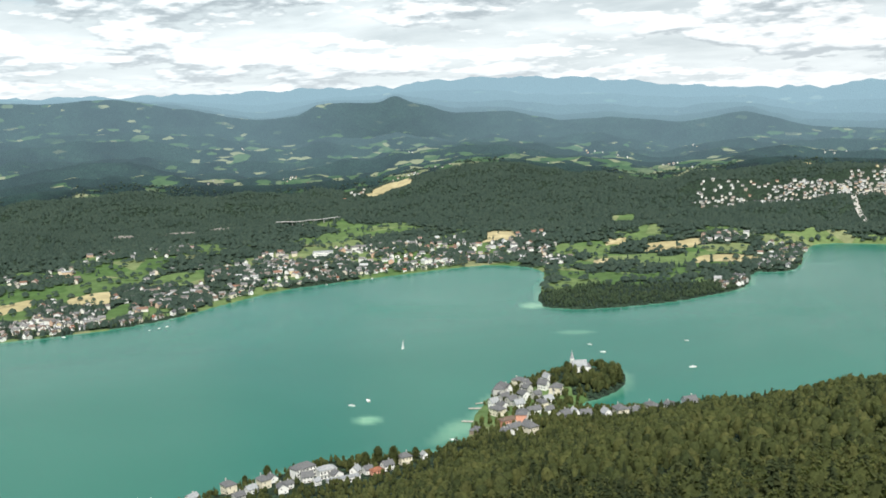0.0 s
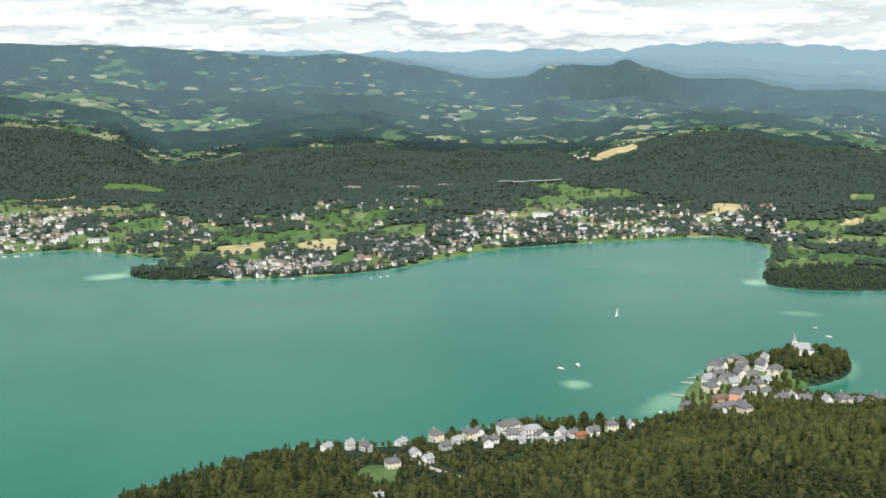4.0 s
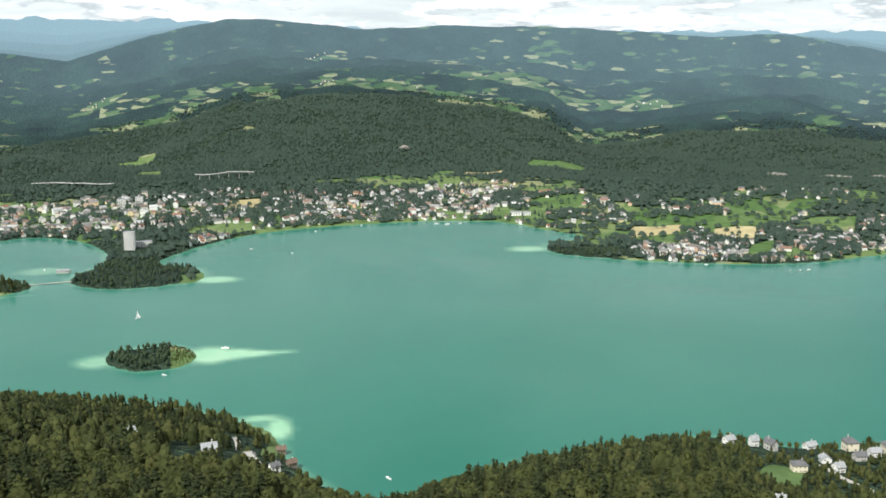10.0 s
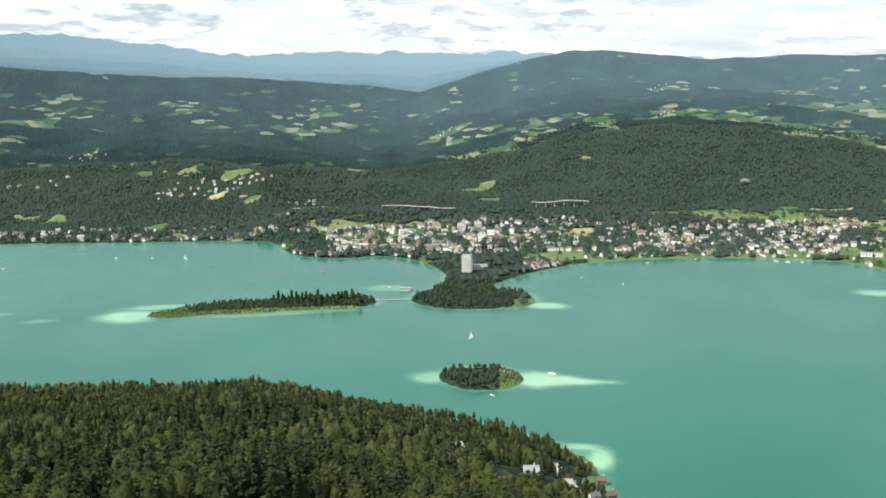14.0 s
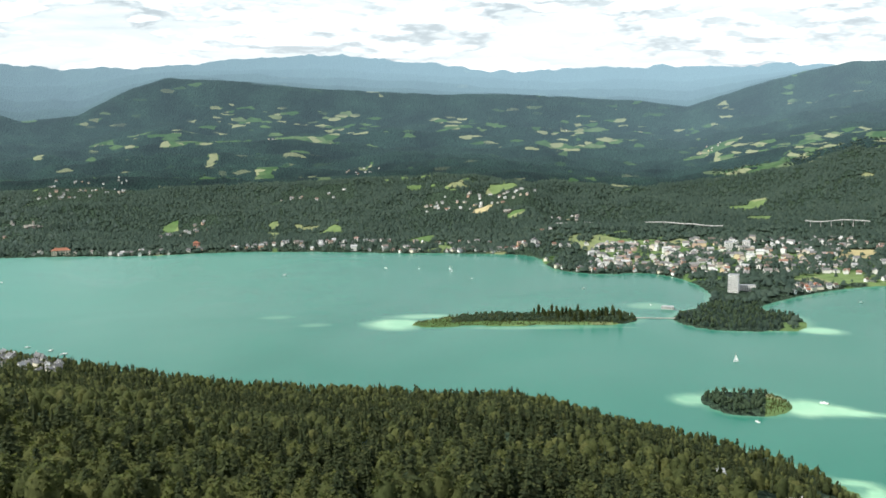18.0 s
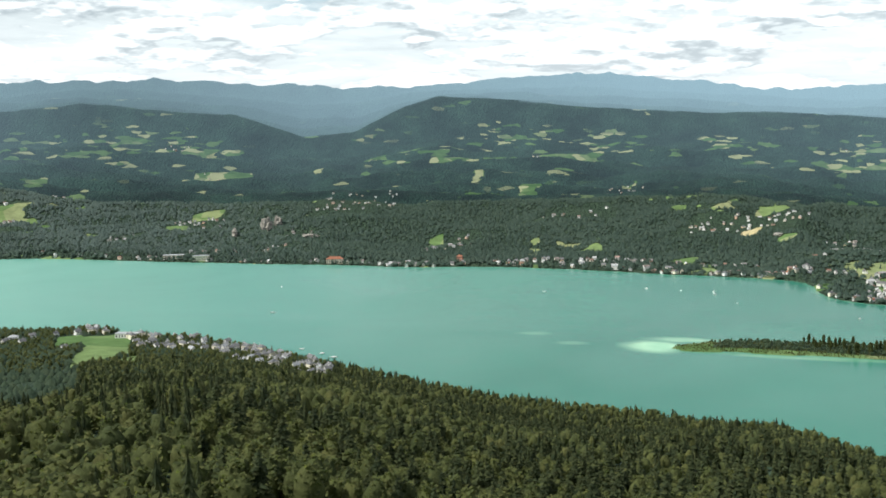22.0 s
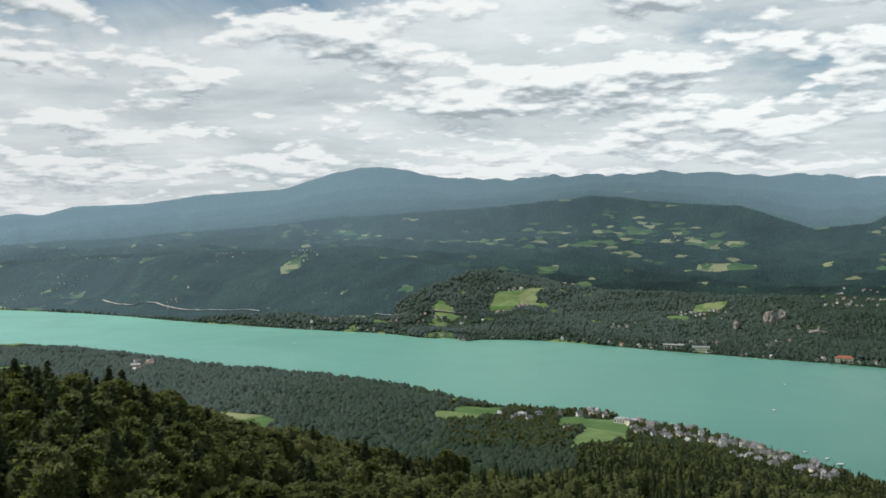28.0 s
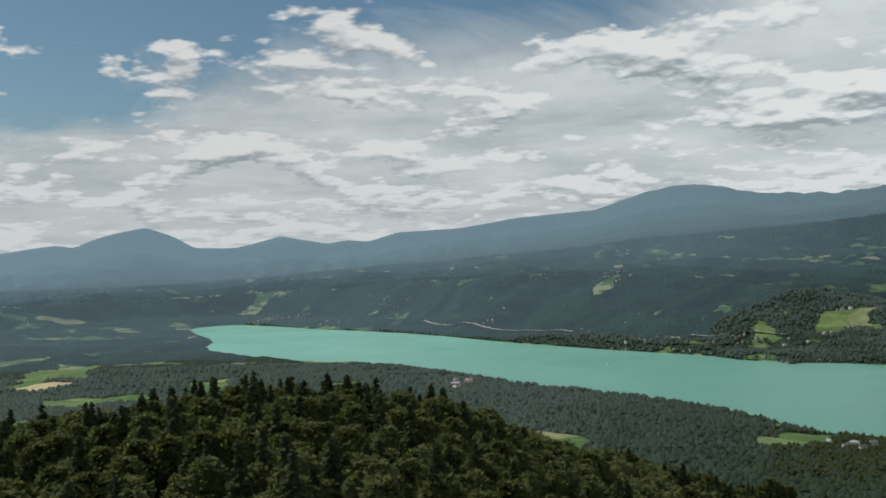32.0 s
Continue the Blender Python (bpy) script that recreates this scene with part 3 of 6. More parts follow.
MEADOWS_W = [(0.3, 2481, .5, 45), (-55.3, 1440, 1.2, 60), (-48.6, 1320, 1.3, 120), (-50.4, 1372, 0.7, 70), (-56.5, 1372, 1.3, 40), (-47.4, 1150, .5, 70), (-42.2, 3685, 1.5, 58), (-53.3, 2861, 1.2, 55), (-51.6, 3484, .6, 62),
             (-25.8, 3310, .45, 61), (-27.9, 3229, 1.2, 36), (-29.4, 3693, 1.5, 40), (-23.7, 3732, 1.5, 41), (-13.1, 2600, .76, 41), (-9.8, 3725, 1.8, 61), (-1.8, 3616, 1.1, 66), (-28.5, 3714, 1.8, 35),
             (-94.2, 2450, 1.7, 200), (-43.0, 2790, .8, 30), (-44.6, 2640, .5, 34), (-49.0, 3060, .7, 36), (-50.4, 3290, .8, 40), (-30.9, 2390, .4, 30), (-21.2, 3380, .9, 34), (-25.0, 2980, .4, 30), (-64.0, 3380, .9, 40), (-65.3, 3210, .5, 36), (-68.2, 3560, .7, 44), (-92.1, 1849, 2.8, 58), (-86.7, 1962, 1.0, 116), (-96.4, 1547, .7, 60), (-79.6, 1933, .8, 48), (6.1, 690, 0.5, 16), (5.9, 420, 0.5, 18)]
GRAIN = [(28.0, 1645, .8, 33), (31.5, 1637, 1.05, 34), (62.8, 1878, 1.2, 27), (65.7, 1769, 1.45, 24), (59.8, 1932, .45, 20), (59.1, 1761, .45, 33), (53.6, 2013, .9, 46), (47.7, 2850, 1.0, 64),
         (27.4, 1637, 1.2, 32), (31.6, 1626, 1.1, 28), (18.2, 2258, 1.2, 31), (5.3, 1889, .9, 45), (-28.5, 3506, .3, 41), (-14.3, 2375, .55, 31), (-94.8, 2160, 1.4, 38), (-93.9, 4215, 1.1, 23)]
# built-up ground: bearing, distance, half width, half depth, houses
TOWNS = [(30.6, 1480, 3.4, 60, 60), (37.9, 1700, 3.7, 160, 95), (45.4, 1835, 5.5, 150, 210), (53.4, 1890, 2.5, 105, 80), (56.6, 1824, .8, 80, 26), (34.4, 2008, 2.8, 70, 26), (29.4, 1813, 2.0, 70, 24),
         (3.8, 1570, 1.5, 40, 16), (24, 1780, 2.5, 110, 40), (21.5, 1900, 2.0, 70, 20), (30.5, 1590, 3.0, 70, 26), (35.5, 1640, 2.5, 80, 30), (40.5, 1790, 3.0, 90, 30), (65.6, 1918, 1.3, 40, 18), (68.1, 1800, 1.1, 110, 34), (65.8, 1553, .9, 40, 9), (68.7, 2470, 4.8, 130, 170), (70.5, 2420, 3.0, 100, 110), (45.8, 2900, .6, 120, 12)]
TOWNS_M = [(13.7, 1860, 5.3, 130, 150), (17.2, 1947, 2.6, 150, 60), (29.4, 1485, 3.6, 50, 34), (-1.8, 1830, 6.9, 170, 260), (11.9, 1880, 6.6, 150, 120), (-14.9, 1940, 6.0, 16, 34), (-14.4, 2448, 3.0, 80, 26),
           (-23.2, 2600, 1.8, 70, 12), (-14.9, 2454, 2.4, 90, 22), (-27.2, 2060, 15.6, 22, 70), (-34.9, 2900, 1.9, 150, 18), (-24.9, 3721, .9, 36, 16), (-42.5, 3665, .9, 54, 18), (-35.1, 3000, 2.3, 250, 40), (-30.2, 2330, 1.3, 60, 18), (-43.6, 2700, 1.4, 70, 22), (-47.4, 2560, .9, 50, 10), (-49.6, 3150, 1.2, 90, 20), (-38.4, 2420, .8, 40, 8)]
TOWNS_W = [(-53.3, 2860, 1.1, 80, 20), (-64.2, 2740, 1.7, 25, 14), (-58.6, 2733, .6, 26, 7), (-83.6, 4120, 2.4, 40, 40), (-78.2, 3900, 4.6, 60, 40), (-73.4, 1941, .7, 120, 16), (-47.0, 2290, 8.0, 18, 36), (-57.5, 2650, 4.0, 60, 22), (-20.5, 3300, 1.2, 70, 22), (-25.4, 3050, .9, 60, 12), (-64.5, 3300, 1.0, 70, 16), (-68.6, 3450, .8, 60, 12), (-71.5, 3250, .7, 40, 8), (-10, 2350, 1.0, 40, 9)]


def inside(spots, az, r, ragged=0.0):
    """How far into the nearest of some patches: 1 in the middle, 0 at the edge and outside."""
    best = np.zeros(np.broadcast(az, r).shape)
    t = np.radians(az)
    wob = 0.45 * value_noise(r * np.sin(t), r * np.cos(t), 55, 91, 3)
    for b, d, w, h, *_ in spots:
        q = np.maximum(np.abs(az - b - 0.12 * w * (r - d) / h) / w, np.abs(r - d - 0.25 * h * (az - b) / w) / h)
        best = np.maximum(best, np.clip((1.08 - q + wob) * 6, 0, 1))
    return best


A2 = np.repeat(AZ[:, None], len(RR), 1)
WESTERN = np.clip((-AZ - 10) / 6, 0, 1)[:, None] * np.ones_like(RG)
patchy = value_noise(GX, GY, 150, 33, 4, 0.6) + 0.5 * value_noise(GX, GY, 420, 35, 2)
strips = value_noise(np.radians(A2) * 4600, RG * 1.7, 40, 37, 2, 0.6) + 0.4 * value_noise(np.radians(A2) * 3000, RG * 1.2, 400, 39, 2)
small = value_noise(GX, GY, 62, 43, 3, 0.6) + 0.6 * value_noise(GX, GY, 330, 45, 2)
patchy = np.where((RG >= rel("north")) & (WESTERN > 0.5), small, patchy)
patchy = np.where(RG > rel("crest"), strips, patchy)
# thresholds of openness by zone
lim = np.full_like(RG, 2.0)
plain = (RG >= rel("south")) & (RG < rel("foot"))
near_foot = np.clip((RG - rel("north")) / np.maximum(rel("foot") - rel("north"), 1), 0, 1)
lim = np.where(plain, 0.0 + 0.38 * near_foot ** 2 + 0.5 * WESTERN, lim)
lim = np.where((RG >= rel("foot")) & (RG < rel("crest")), 0.78 - 0.20 * WESTERN, lim)
up_hill = np.clip((RG - rel("valley")) / (rel("hill") - rel("valley")), 0, 1.3)
lim = np.where(RG >= rel("crest"), np.interp(up_hill, [0, 0.5, 0.75, 1.0, 1.3], [0.32, 0.34, 0.40, 0.48, 0.66]) + 0.16 * np.clip((18 - A2) / 14, 0, 1) * (1 - 1.1 * np.clip((-A2 - 42) / 8, 0, 1)), lim)
lim = np.where((A2 < -80) & (RG > 700) & (RG < 3900), 0.42, lim)
lim = np.where((A2 < -38) & (RG > 500) & (RG < rel("south")), 0.55, lim)
CLEAR = np.clip((patchy - lim) * 6 + 0.5, 0, 1)
# in the country behind, farms fill the dips and leave the ridges to the woods
band_ = value_noise(np.radians(A2) * 3800, np.floor(RIDGE / 2) * 977.0, 420, 35, 3, 0.6)
farms = 0.50 + 1.25 * band_ + 0.30 * value_noise(GX, GY, 120, 38, 2) - 0.72 * CLIMB
farms = np.where(RIDGE >= 11.5, 0.02 + 0.36 * band_ + 0.25 * value_noise(GX, GY, 140, 36, 2) + 0.25 * (CLIMB < 0.25), farms)
# in the west they keep to one terrace halfway up
LEVEL = np.degrees(np.arctan2(GZ - EYE, RG))
_low, _high = (soften(curve(k, np.clip(AZ, -110, 85)), 4)[:, None] for k in (CREST, HILLS_E + HILLS_W))
terrace = np.exp(-(((LEVEL - _low) / (_high - _low) - np.interp(A2, [-60, -40], [0.50, 0.60])) / 0.13) ** 2)
farms = np.where((A2 < -2) & (RIDGE < 13.5), 0.03 + 0.48 * terrace * (0.32 + 1.9 * band_), farms)
farms = farms + 0.26 * np.clip((A2 + 2) / 4, 0, 1) * (RIDGE < 2.5)
farms = np.where(RIDGE > 13.5, 0.35 * farms * np.clip((A2 + 10) / 20, 0, 1), farms)
CLEAR = np.where((RG > rel("valley")), np.clip(farms, 0, 0.8), CLEAR)
explicit = np.maximum(inside(MEADOWS + MEADOWS_W, A2, RG), inside(GRAIN, A2, RG))
CLEAR = np.maximum(CLEAR, explicit)
VILLAGE = inside(TOWNS + TOWNS_M + TOWNS_W, A2, RG)
CROP = np.maximum(inside(GRAIN, A2, RG), (value_noise(GX, GY, 95, 51, 2) > 0.52) * (RG > rel("crest")) * 1.0)
# the two islands and the wooded headlands stay dark; reeds fringe the islet's tip
for isle in (ISLET, LONG_ISLE):
    CLEAR = np.where(signed_distance(GX, GY, isle) > -6, 0.0, CLEAR)
CLEAR = np.where(((np.abs(A2 - 1.75) < 0.75) & (np.abs(RG - 962) < 60)) | ((A2 < -5.5) & (A2 > -19) & (RG > 1240) & (RG < 1297)) | ((A2 < -16) & (A2 > -19) & (np.abs(RG - 1300) < 50)), 1.0, CLEAR)
HEADLANDS = [(61.0, 1440, 5.6, 90), (-1.0, 1350, 3.4, 85), (58.9, 1000, 1.6, 52), (23.6, 1450, 2.2, 26), (31.0, 1440, 5.0, 18)]
CLEAR = np.where(inside(HEADLANDS, A2, RG) > 0.3, 0.0, CLEAR)
# 'air': how much haze is painted on, growing ridge by ridge
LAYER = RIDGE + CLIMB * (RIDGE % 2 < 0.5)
HAZE_AMOUNT = np.interp(LAYER, [0, 1, 3, 5, 7, 9, 11, 12, 13, 14.2, 15, 16, 17, 18, 19, 20], [0.05, 0.09, 0.15, 0.21, 0.27, 0.33, 0.38, 0.40, 0.44, 0.60, 0.70, 0.76, 0.82, 0.88, 0.95, 1.0]) * np.where(RIDGE > 12.5, np.interp(A2, [-95, -70, -48, -35, -20, 0], [0.68, 0.56, 0.52, 0.68, 0.90, 1.0]), np.interp(A2, [-95, -70, -45, -24, -10, 4, 20, 40], [0.62, 0.52, 0.42, 0.38, 0.50, 0.78, 0.82, 0.95]))
HAZE_AMOUNT = HAZE_AMOUNT * (1 - 0.3 * np.exp(-((A2 - 48) / 4.5) ** 2) * ((RIDGE > 11.5) & (RIDGE < 13.5)))
HAZE_AMOUNT = np.where(RG > rel("valley"), HAZE_AMOUNT, 0.08)
HAZE_AMOUNT = HAZE_AMOUNT + 0.17 * np.clip((-A2 - 48) / 14, 0, 1) * np.clip((RG - 2300) / 1500, 0, 1)
RINGS["split"] = RINGS["valley"] + np.clip((-AZ - 52) / 10, 0, 1) * (RINGS["foot"] + 20 - RINGS["valley"])
RINGS["split"] = np.where(AZ < -60, np.minimum(RINGS["split"], RINGS["north"] + 16 + 30 * np.clip((AZ + 72) / 12, 0, 1) * 6), RINGS["split"])
RINGS["split"] = np.where(AZ < -84.9, 2640.0, RINGS["split"])
split = rel("split")
quad_far = RG > split
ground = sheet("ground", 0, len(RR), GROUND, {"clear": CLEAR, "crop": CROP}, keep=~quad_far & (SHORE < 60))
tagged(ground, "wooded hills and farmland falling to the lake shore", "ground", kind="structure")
backdrop = sheet("backdrop", 232, len(RR), FAR, {"clear": CLEAR, "crop": CROP, "air": HAZE_AMOUNT}, keep=quad_far)
tagged(backdrop, "hazy blue-green hills and distant mountain ranges", "mountains", kind="structure")


# ---- the lake ----
def build_lake():
    """One level sheet of water; sand banks show through it near some shores."""
    az = np.arange(-92, 88, 0.4)
    r = np.concatenate([np.linspace(560, 1500, 150), np.linspace(1510, 2600, 70), np.linspace(2640, 4300, 40)])
    A, R = np.meshgrid(np.radians(az), r, indexing="ij")
    X, Y = R * np.sin(A), R * np.cos(A)
    sd = ground_at(np.degrees(A).ravel(), R.ravel(), SHORE).reshape(R.shape)
    rough = 1 + 0.6 * value_noise(X, Y, 60, 4, 3)
    shallow = np.clip(1 - sd / (9 * rough), 0, 1) * 0.45
    # banks of sand: bearing, distance, half length, half width, turn, strength
    for b, d, a, w, turn, k in ((3.0, 962, 24, 26, 0, 1.0), (4.0, 958, 30, 19, 0, 1.0), (5.1, 957, 30, 12, -3, 1.0), (6.2, 958, 26, 6, -4, 0.9), (-2.9, 968, 18, 22, 0, 0.75), (6.7, 752, 11, 26, 0, 1.0), (5.6, 776, 18, 9, 0, 0.9), (-19.0, 1300, 36, 34, 0, 0.95), (-17.5, 1345, 46, 16, 0, 0.7), (-12.0, 1270, 90, 9, 0, 0.55), (-5.2, 1420, 30, 22, 0, 0.5), (-23.5, 1310, 20, 10, 0, 0.35), (-25.5, 1370, 22, 9, 0, 0.35),
                                (3.6, 1300, 26, 20, 0, 0.9), (20.6, 1478, 28, 22, 0, 0.8), (45.8, 899, 11, 13, 0, 0.75), (51.0, 860, 16, 40, 30, 0.55), (55.2, 1395, 14, 22, 0, 0.7),
                                (-9.0, 1278, 60, 7, 0, 0.55), (57.5, 1225, 20, 10, 0, 0.4)):
        cx, cy = polar([b, d])[0]
        t = math.radians(b + turn)
        u, v = (X - cx) * math.cos(t) - (Y - cy) * math.sin(t), (X - cx) * math.sin(t) + (Y - cy) * math.cos(t)
        q = np.sqrt((u / a) ** 2 + (v / w) ** 2) + 0.25 * value_noise(X, Y, 26, 8, 3)
        shallow = np.maximum(shallow, k * np.clip((1.25 - q) / 0.6, 0, 1))
    na, nr = R.shape
    idx = np.arange(na * nr).reshape(na, nr)
    f = np.stack([idx[:-1, :-1], idx[:-1, 1:], idx[1:, 1:], idx[1:, :-1]], -1)
    f = f[np.maximum(np.maximum(sd[:-1, :-1], sd[1:, 1:]), np.maximum(sd[1:, :-1], sd[:-1, 1:])) > -12].reshape(-1, 4)
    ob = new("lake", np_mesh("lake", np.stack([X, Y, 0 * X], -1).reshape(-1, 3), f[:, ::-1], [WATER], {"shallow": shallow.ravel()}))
    return tagged(ob, "calm turquoise lake with pale sand banks", "water", kind="structure")


build_lake()


# ---- where buildings stand: bearing, distance ----
CHURCH = (57.7, 990)
PENINSULA = [(53.2, 944), (53.7, 955), (54.4, 979), (55.3, 935), (54.3, 911), (55.1, 892), (53.1, 890), (56.8, 862), (58.0, 862), (54.9, 822), (53.6, 828), (54.8, 842), (59.9, 868), (60.6, 872), (61.6, 884),
             (56.4, 942), (59.1, 864), (53.9, 925), (54.8, 955), (52.9, 915), (55.6, 912), (54.0, 840), (62.6, 890), (63.6, 905),
             (53.5, 936), (54.6, 936), (55.7, 957), (53.4, 904), (55.9, 922), (56.0, 893), (54.7, 964), (57.4, 872)]
SHORE_HOUSES = [(42.0, 748), (42.3, 736), (39.9, 735), (38.5, 716), (36.8, 700), (41.1, 722), (43.3, 744), (43.9, 740), (45.0, 744), (45.7, 746), (46.8, 752), (35.5, 668), (37.5, 684), (33.1, 722), (34.0, 716),
                (42.8, 726), (40.9, 716), (39.2, 726), (38.0, 738), (36.0, 730), (47.8, 765), (48.9, 775), (31.8, 722), (40.4, 748)]
CABINS = [(2.79, 379), (-1.48, 407), (6.75, 700), (7.3, 672), (5.0, 652), (17.5, 560), (34.6, 560), (6.35, 646)]
PINK_HOTEL = (54.25, 872)


def western_village():
    """Houses close above the water in the village to the west."""
    g = np.random.default_rng(21)
    out = [(-53.0, 1391), (-51.0, 1440), (-47.4, 1400), (-46.4, 1327), (-43.5, 1348), (-42.5, 1231), (-52.1, 1428), (-49.9, 1450), (-50.6, 1290), (-53.4, 1372), (-54.2, 1400), (-52.6, 1362)]
    while len(out) < 98:
        a = g.uniform(-49.5, -36.8)
        d = float(np.interp(-a, [35.4, 37.6, 39.5, 42, 44, 46, 47.6, 48.8, 51.3], [1170, 1215, 1275, 1340, 1405, 1420, 1465, 1512, 1510])) - g.uniform(9, 150 if a > -47 else 110) ** 1.0
        if inside([(-48.8, 1330, 1.2, 110), (-47.4, 1150, .5, 70)], np.array([a]), np.array([d]))[0] > 0.2:
            continue
        p = polar([a, d])[0]
        if all(np.hypot(*(p - polar(list(q))[0])) > 9.5 for q in out):
            out.append((a, d))
    return out


VILLAGE_W = western_village()
KEEP_OFF = [(b, d, 9.0) for b, d in PENINSULA + SHORE_HOUSES + VILLAGE_W] + [(b, d, 9.0) for b, d in CABINS] + [(4.2, 712, 10.0), (4.5, 695, 11.0), (4.75, 682, 11.0), (5.0, 668, 12.0), (5.2, 654, 12.0), (5.4, 640, 12.0), (5.7, 625, 11.0), (5.9, 610, 11.0), (2.79, 379, 19.0), (-1.48, 407, 8.0), (4.87, 408, 9.0), (5.0, 402, 9.0), (5.15, 396, 9.0), (5.41, 383, 9.0), (5.7, 372, 9.0), (4.78, 425, 9.0), (4.72, 450, 9.0), (6.35, 646, 16.0)] + [(*CHURCH, 13.0), (55.9, 977, 8.0), (*PINK_HOTEL, 15.0), (-0.8, 1526, 30.0), (-1.3, 1490, 12.0), (-3.0, 1390, 14.0), (-44.0, 1302, 14.0)]
_keep = np.array([(*polar([b, d])[0], q) for b, d, q in KEEP_OFF])


def free(az, r):
    """Which points keep off the buildings and the open view in front of them."""
    a = np.radians(az)
    x, y = r * np.sin(a), r * np.cos(a)
    ok = np.ones(len(az), bool)
    for cx, cy, q in _keep:
        d = math.hypot(cx, cy)
        u, v = (x * cx + y * cy) / d - d, (x * cy - y * cx) / d
        ok &= ~((np.abs(v) < q * 0.8) & (u < q * 0.8) & (u > -q * 1.7))
    return ok


# ---- trees ----
RNG = np.random.default_rng(7)


def part(name, me, parent, label=""):
    ob = new(name, me)
    ob.parent = parent
    if label:
        ob["label"] = label
    return ob


def cone_tiers(tiers, points, width, rng, base=0.10):
    """A spruce, one unit high: ragged skirts of drooping branches."""
    vs, fs = [], []
    for k in range(tiers):
        z0 = base + (1 - base) * k / tiers
        z1 = min(1.0, z0 + (1 - base) * 1.75 / tiers)
        rad = width * (1 - (k / tiers)) ** 0.85 * rng.uniform(0.75, 1.18)
        i0 = len(vs)
        vs.append((rng.normal(0, 0.008), rng.normal(0, 0.008), z1))
        n = 2 * points
        turn = rng.uniform(0, 6.3)
        for j in range(n):
            a = turn + 2 * math.pi * j / n
            q = rad * (rng.uniform(0.85, 1.15) if j % 2 == 0 else rng.uniform(0.45, 0.62))
            vs.append((q * math.cos(a), q * math.sin(a), z0 - (0.03 if j % 2 == 0 else -0.03) + rng.normal(0, 0.01)))
        fs += [(i0, i0 + 1 + j, i0 + 1 + (j + 1) % n) for j in range(n)]
    return np.array(vs), np.array(fs)


def ico(level=0):
    bm = bmesh.new()
    bmesh.ops.create_icosphere(bm, subdivisions=level + 1, radius=1)
    v = np.array([p.co for p in bm.verts])
    f = np.array([[q.index for q in p.verts] for p in bm.faces])
    bm.free()
    return v, f


_t = np.arange(5) * 2 * math.pi / 5
BUD = (np.concatenate([[(0, 0, 0.85)], np.stack([0.72 * np.cos(_t), 0.72 * np.sin(_t), 0 * _t + 0.5], 1), np.stack([np.cos(_t + 0.6), np.sin(_t + 0.6), 0 * _t - 0.15], 1)]),
       np.array([(0, 1 + j, 1 + (j + 1) % 5) for j in range(5)] + [(1 + j, 6 + j, 1 + (j + 1) % 5) for j in range(5)] + [(1 + (j + 1) % 5, 6 + j, 6 + (j + 1) % 5) for j in range(5)]))


def lumps(count, rng, width, level=0, size=0.3, base=0.22):
    """A broad crown, one unit high: clumps of leaves on a rounded mass, with gaps between them."""
    bv, bf = ico(level) if level >= 0 else BUD if level == -2 else (np.array([(0, 0, 1), (1, 0, 0), (0, 1, 0), (-1, 0, 0), (0, -1, 0), (0, 0, -0.6)], float), np.array([(0, 1, 2), (0, 2, 3), (0, 3, 4), (0, 4, 1), (5, 2, 1), (5, 3, 2), (5, 4, 3), (5, 1, 4)]))
    vs, fs = [], []
    for k in range(count):
        u = (k + 0.5) / count
        zc = 1 - 1.75 * u if count > 1 else 0
        a = 2.4 * k + rng.uniform(-0.5, 0.5)
        q = math.sqrt(max(0.0, 1 - zc * zc)) * rng.uniform(0.55, 0.85) if count > 1 else 0
        c = np.array((width * q * math.cos(a), width * q * math.sin(a), base + (1 - base) * (0.5 + 0.36 * zc)))
        s = size * rng.uniform(0.7, 1.25)
        v = bv * rng.uniform(0.55, 1.35, (len(bv), 1)) * s * np.array((width / 0.5, width / 0.5, 0.95)) * (0.5 if count > 1 else 1) + c
        fs.append(bf + sum(len(x) for x in vs))
        vs.append(v)
    return np.concatenate(vs), np.concatenate(fs)


def dome(rng, width):
    """A low crown of five facets for woods seen from far off."""
    a = np.arange(5) * 2 * math.pi / 5 + rng.uniform(-0.25, 0.25, 5)
    q = width * rng.uniform(0.75, 1.2, 5)
    v = [(rng.normal(0, 0.06), rng.normal(0, 0.06), 1.0)] + [(k * math.cos(t), k * math.sin(t), rng.uniform(-0.1, 0.3)) for k, t in zip(q, a)]
    return np.array(v), np.array([(0, 1 + j, 1 + (j + 1) % 5) for j in range(5)])


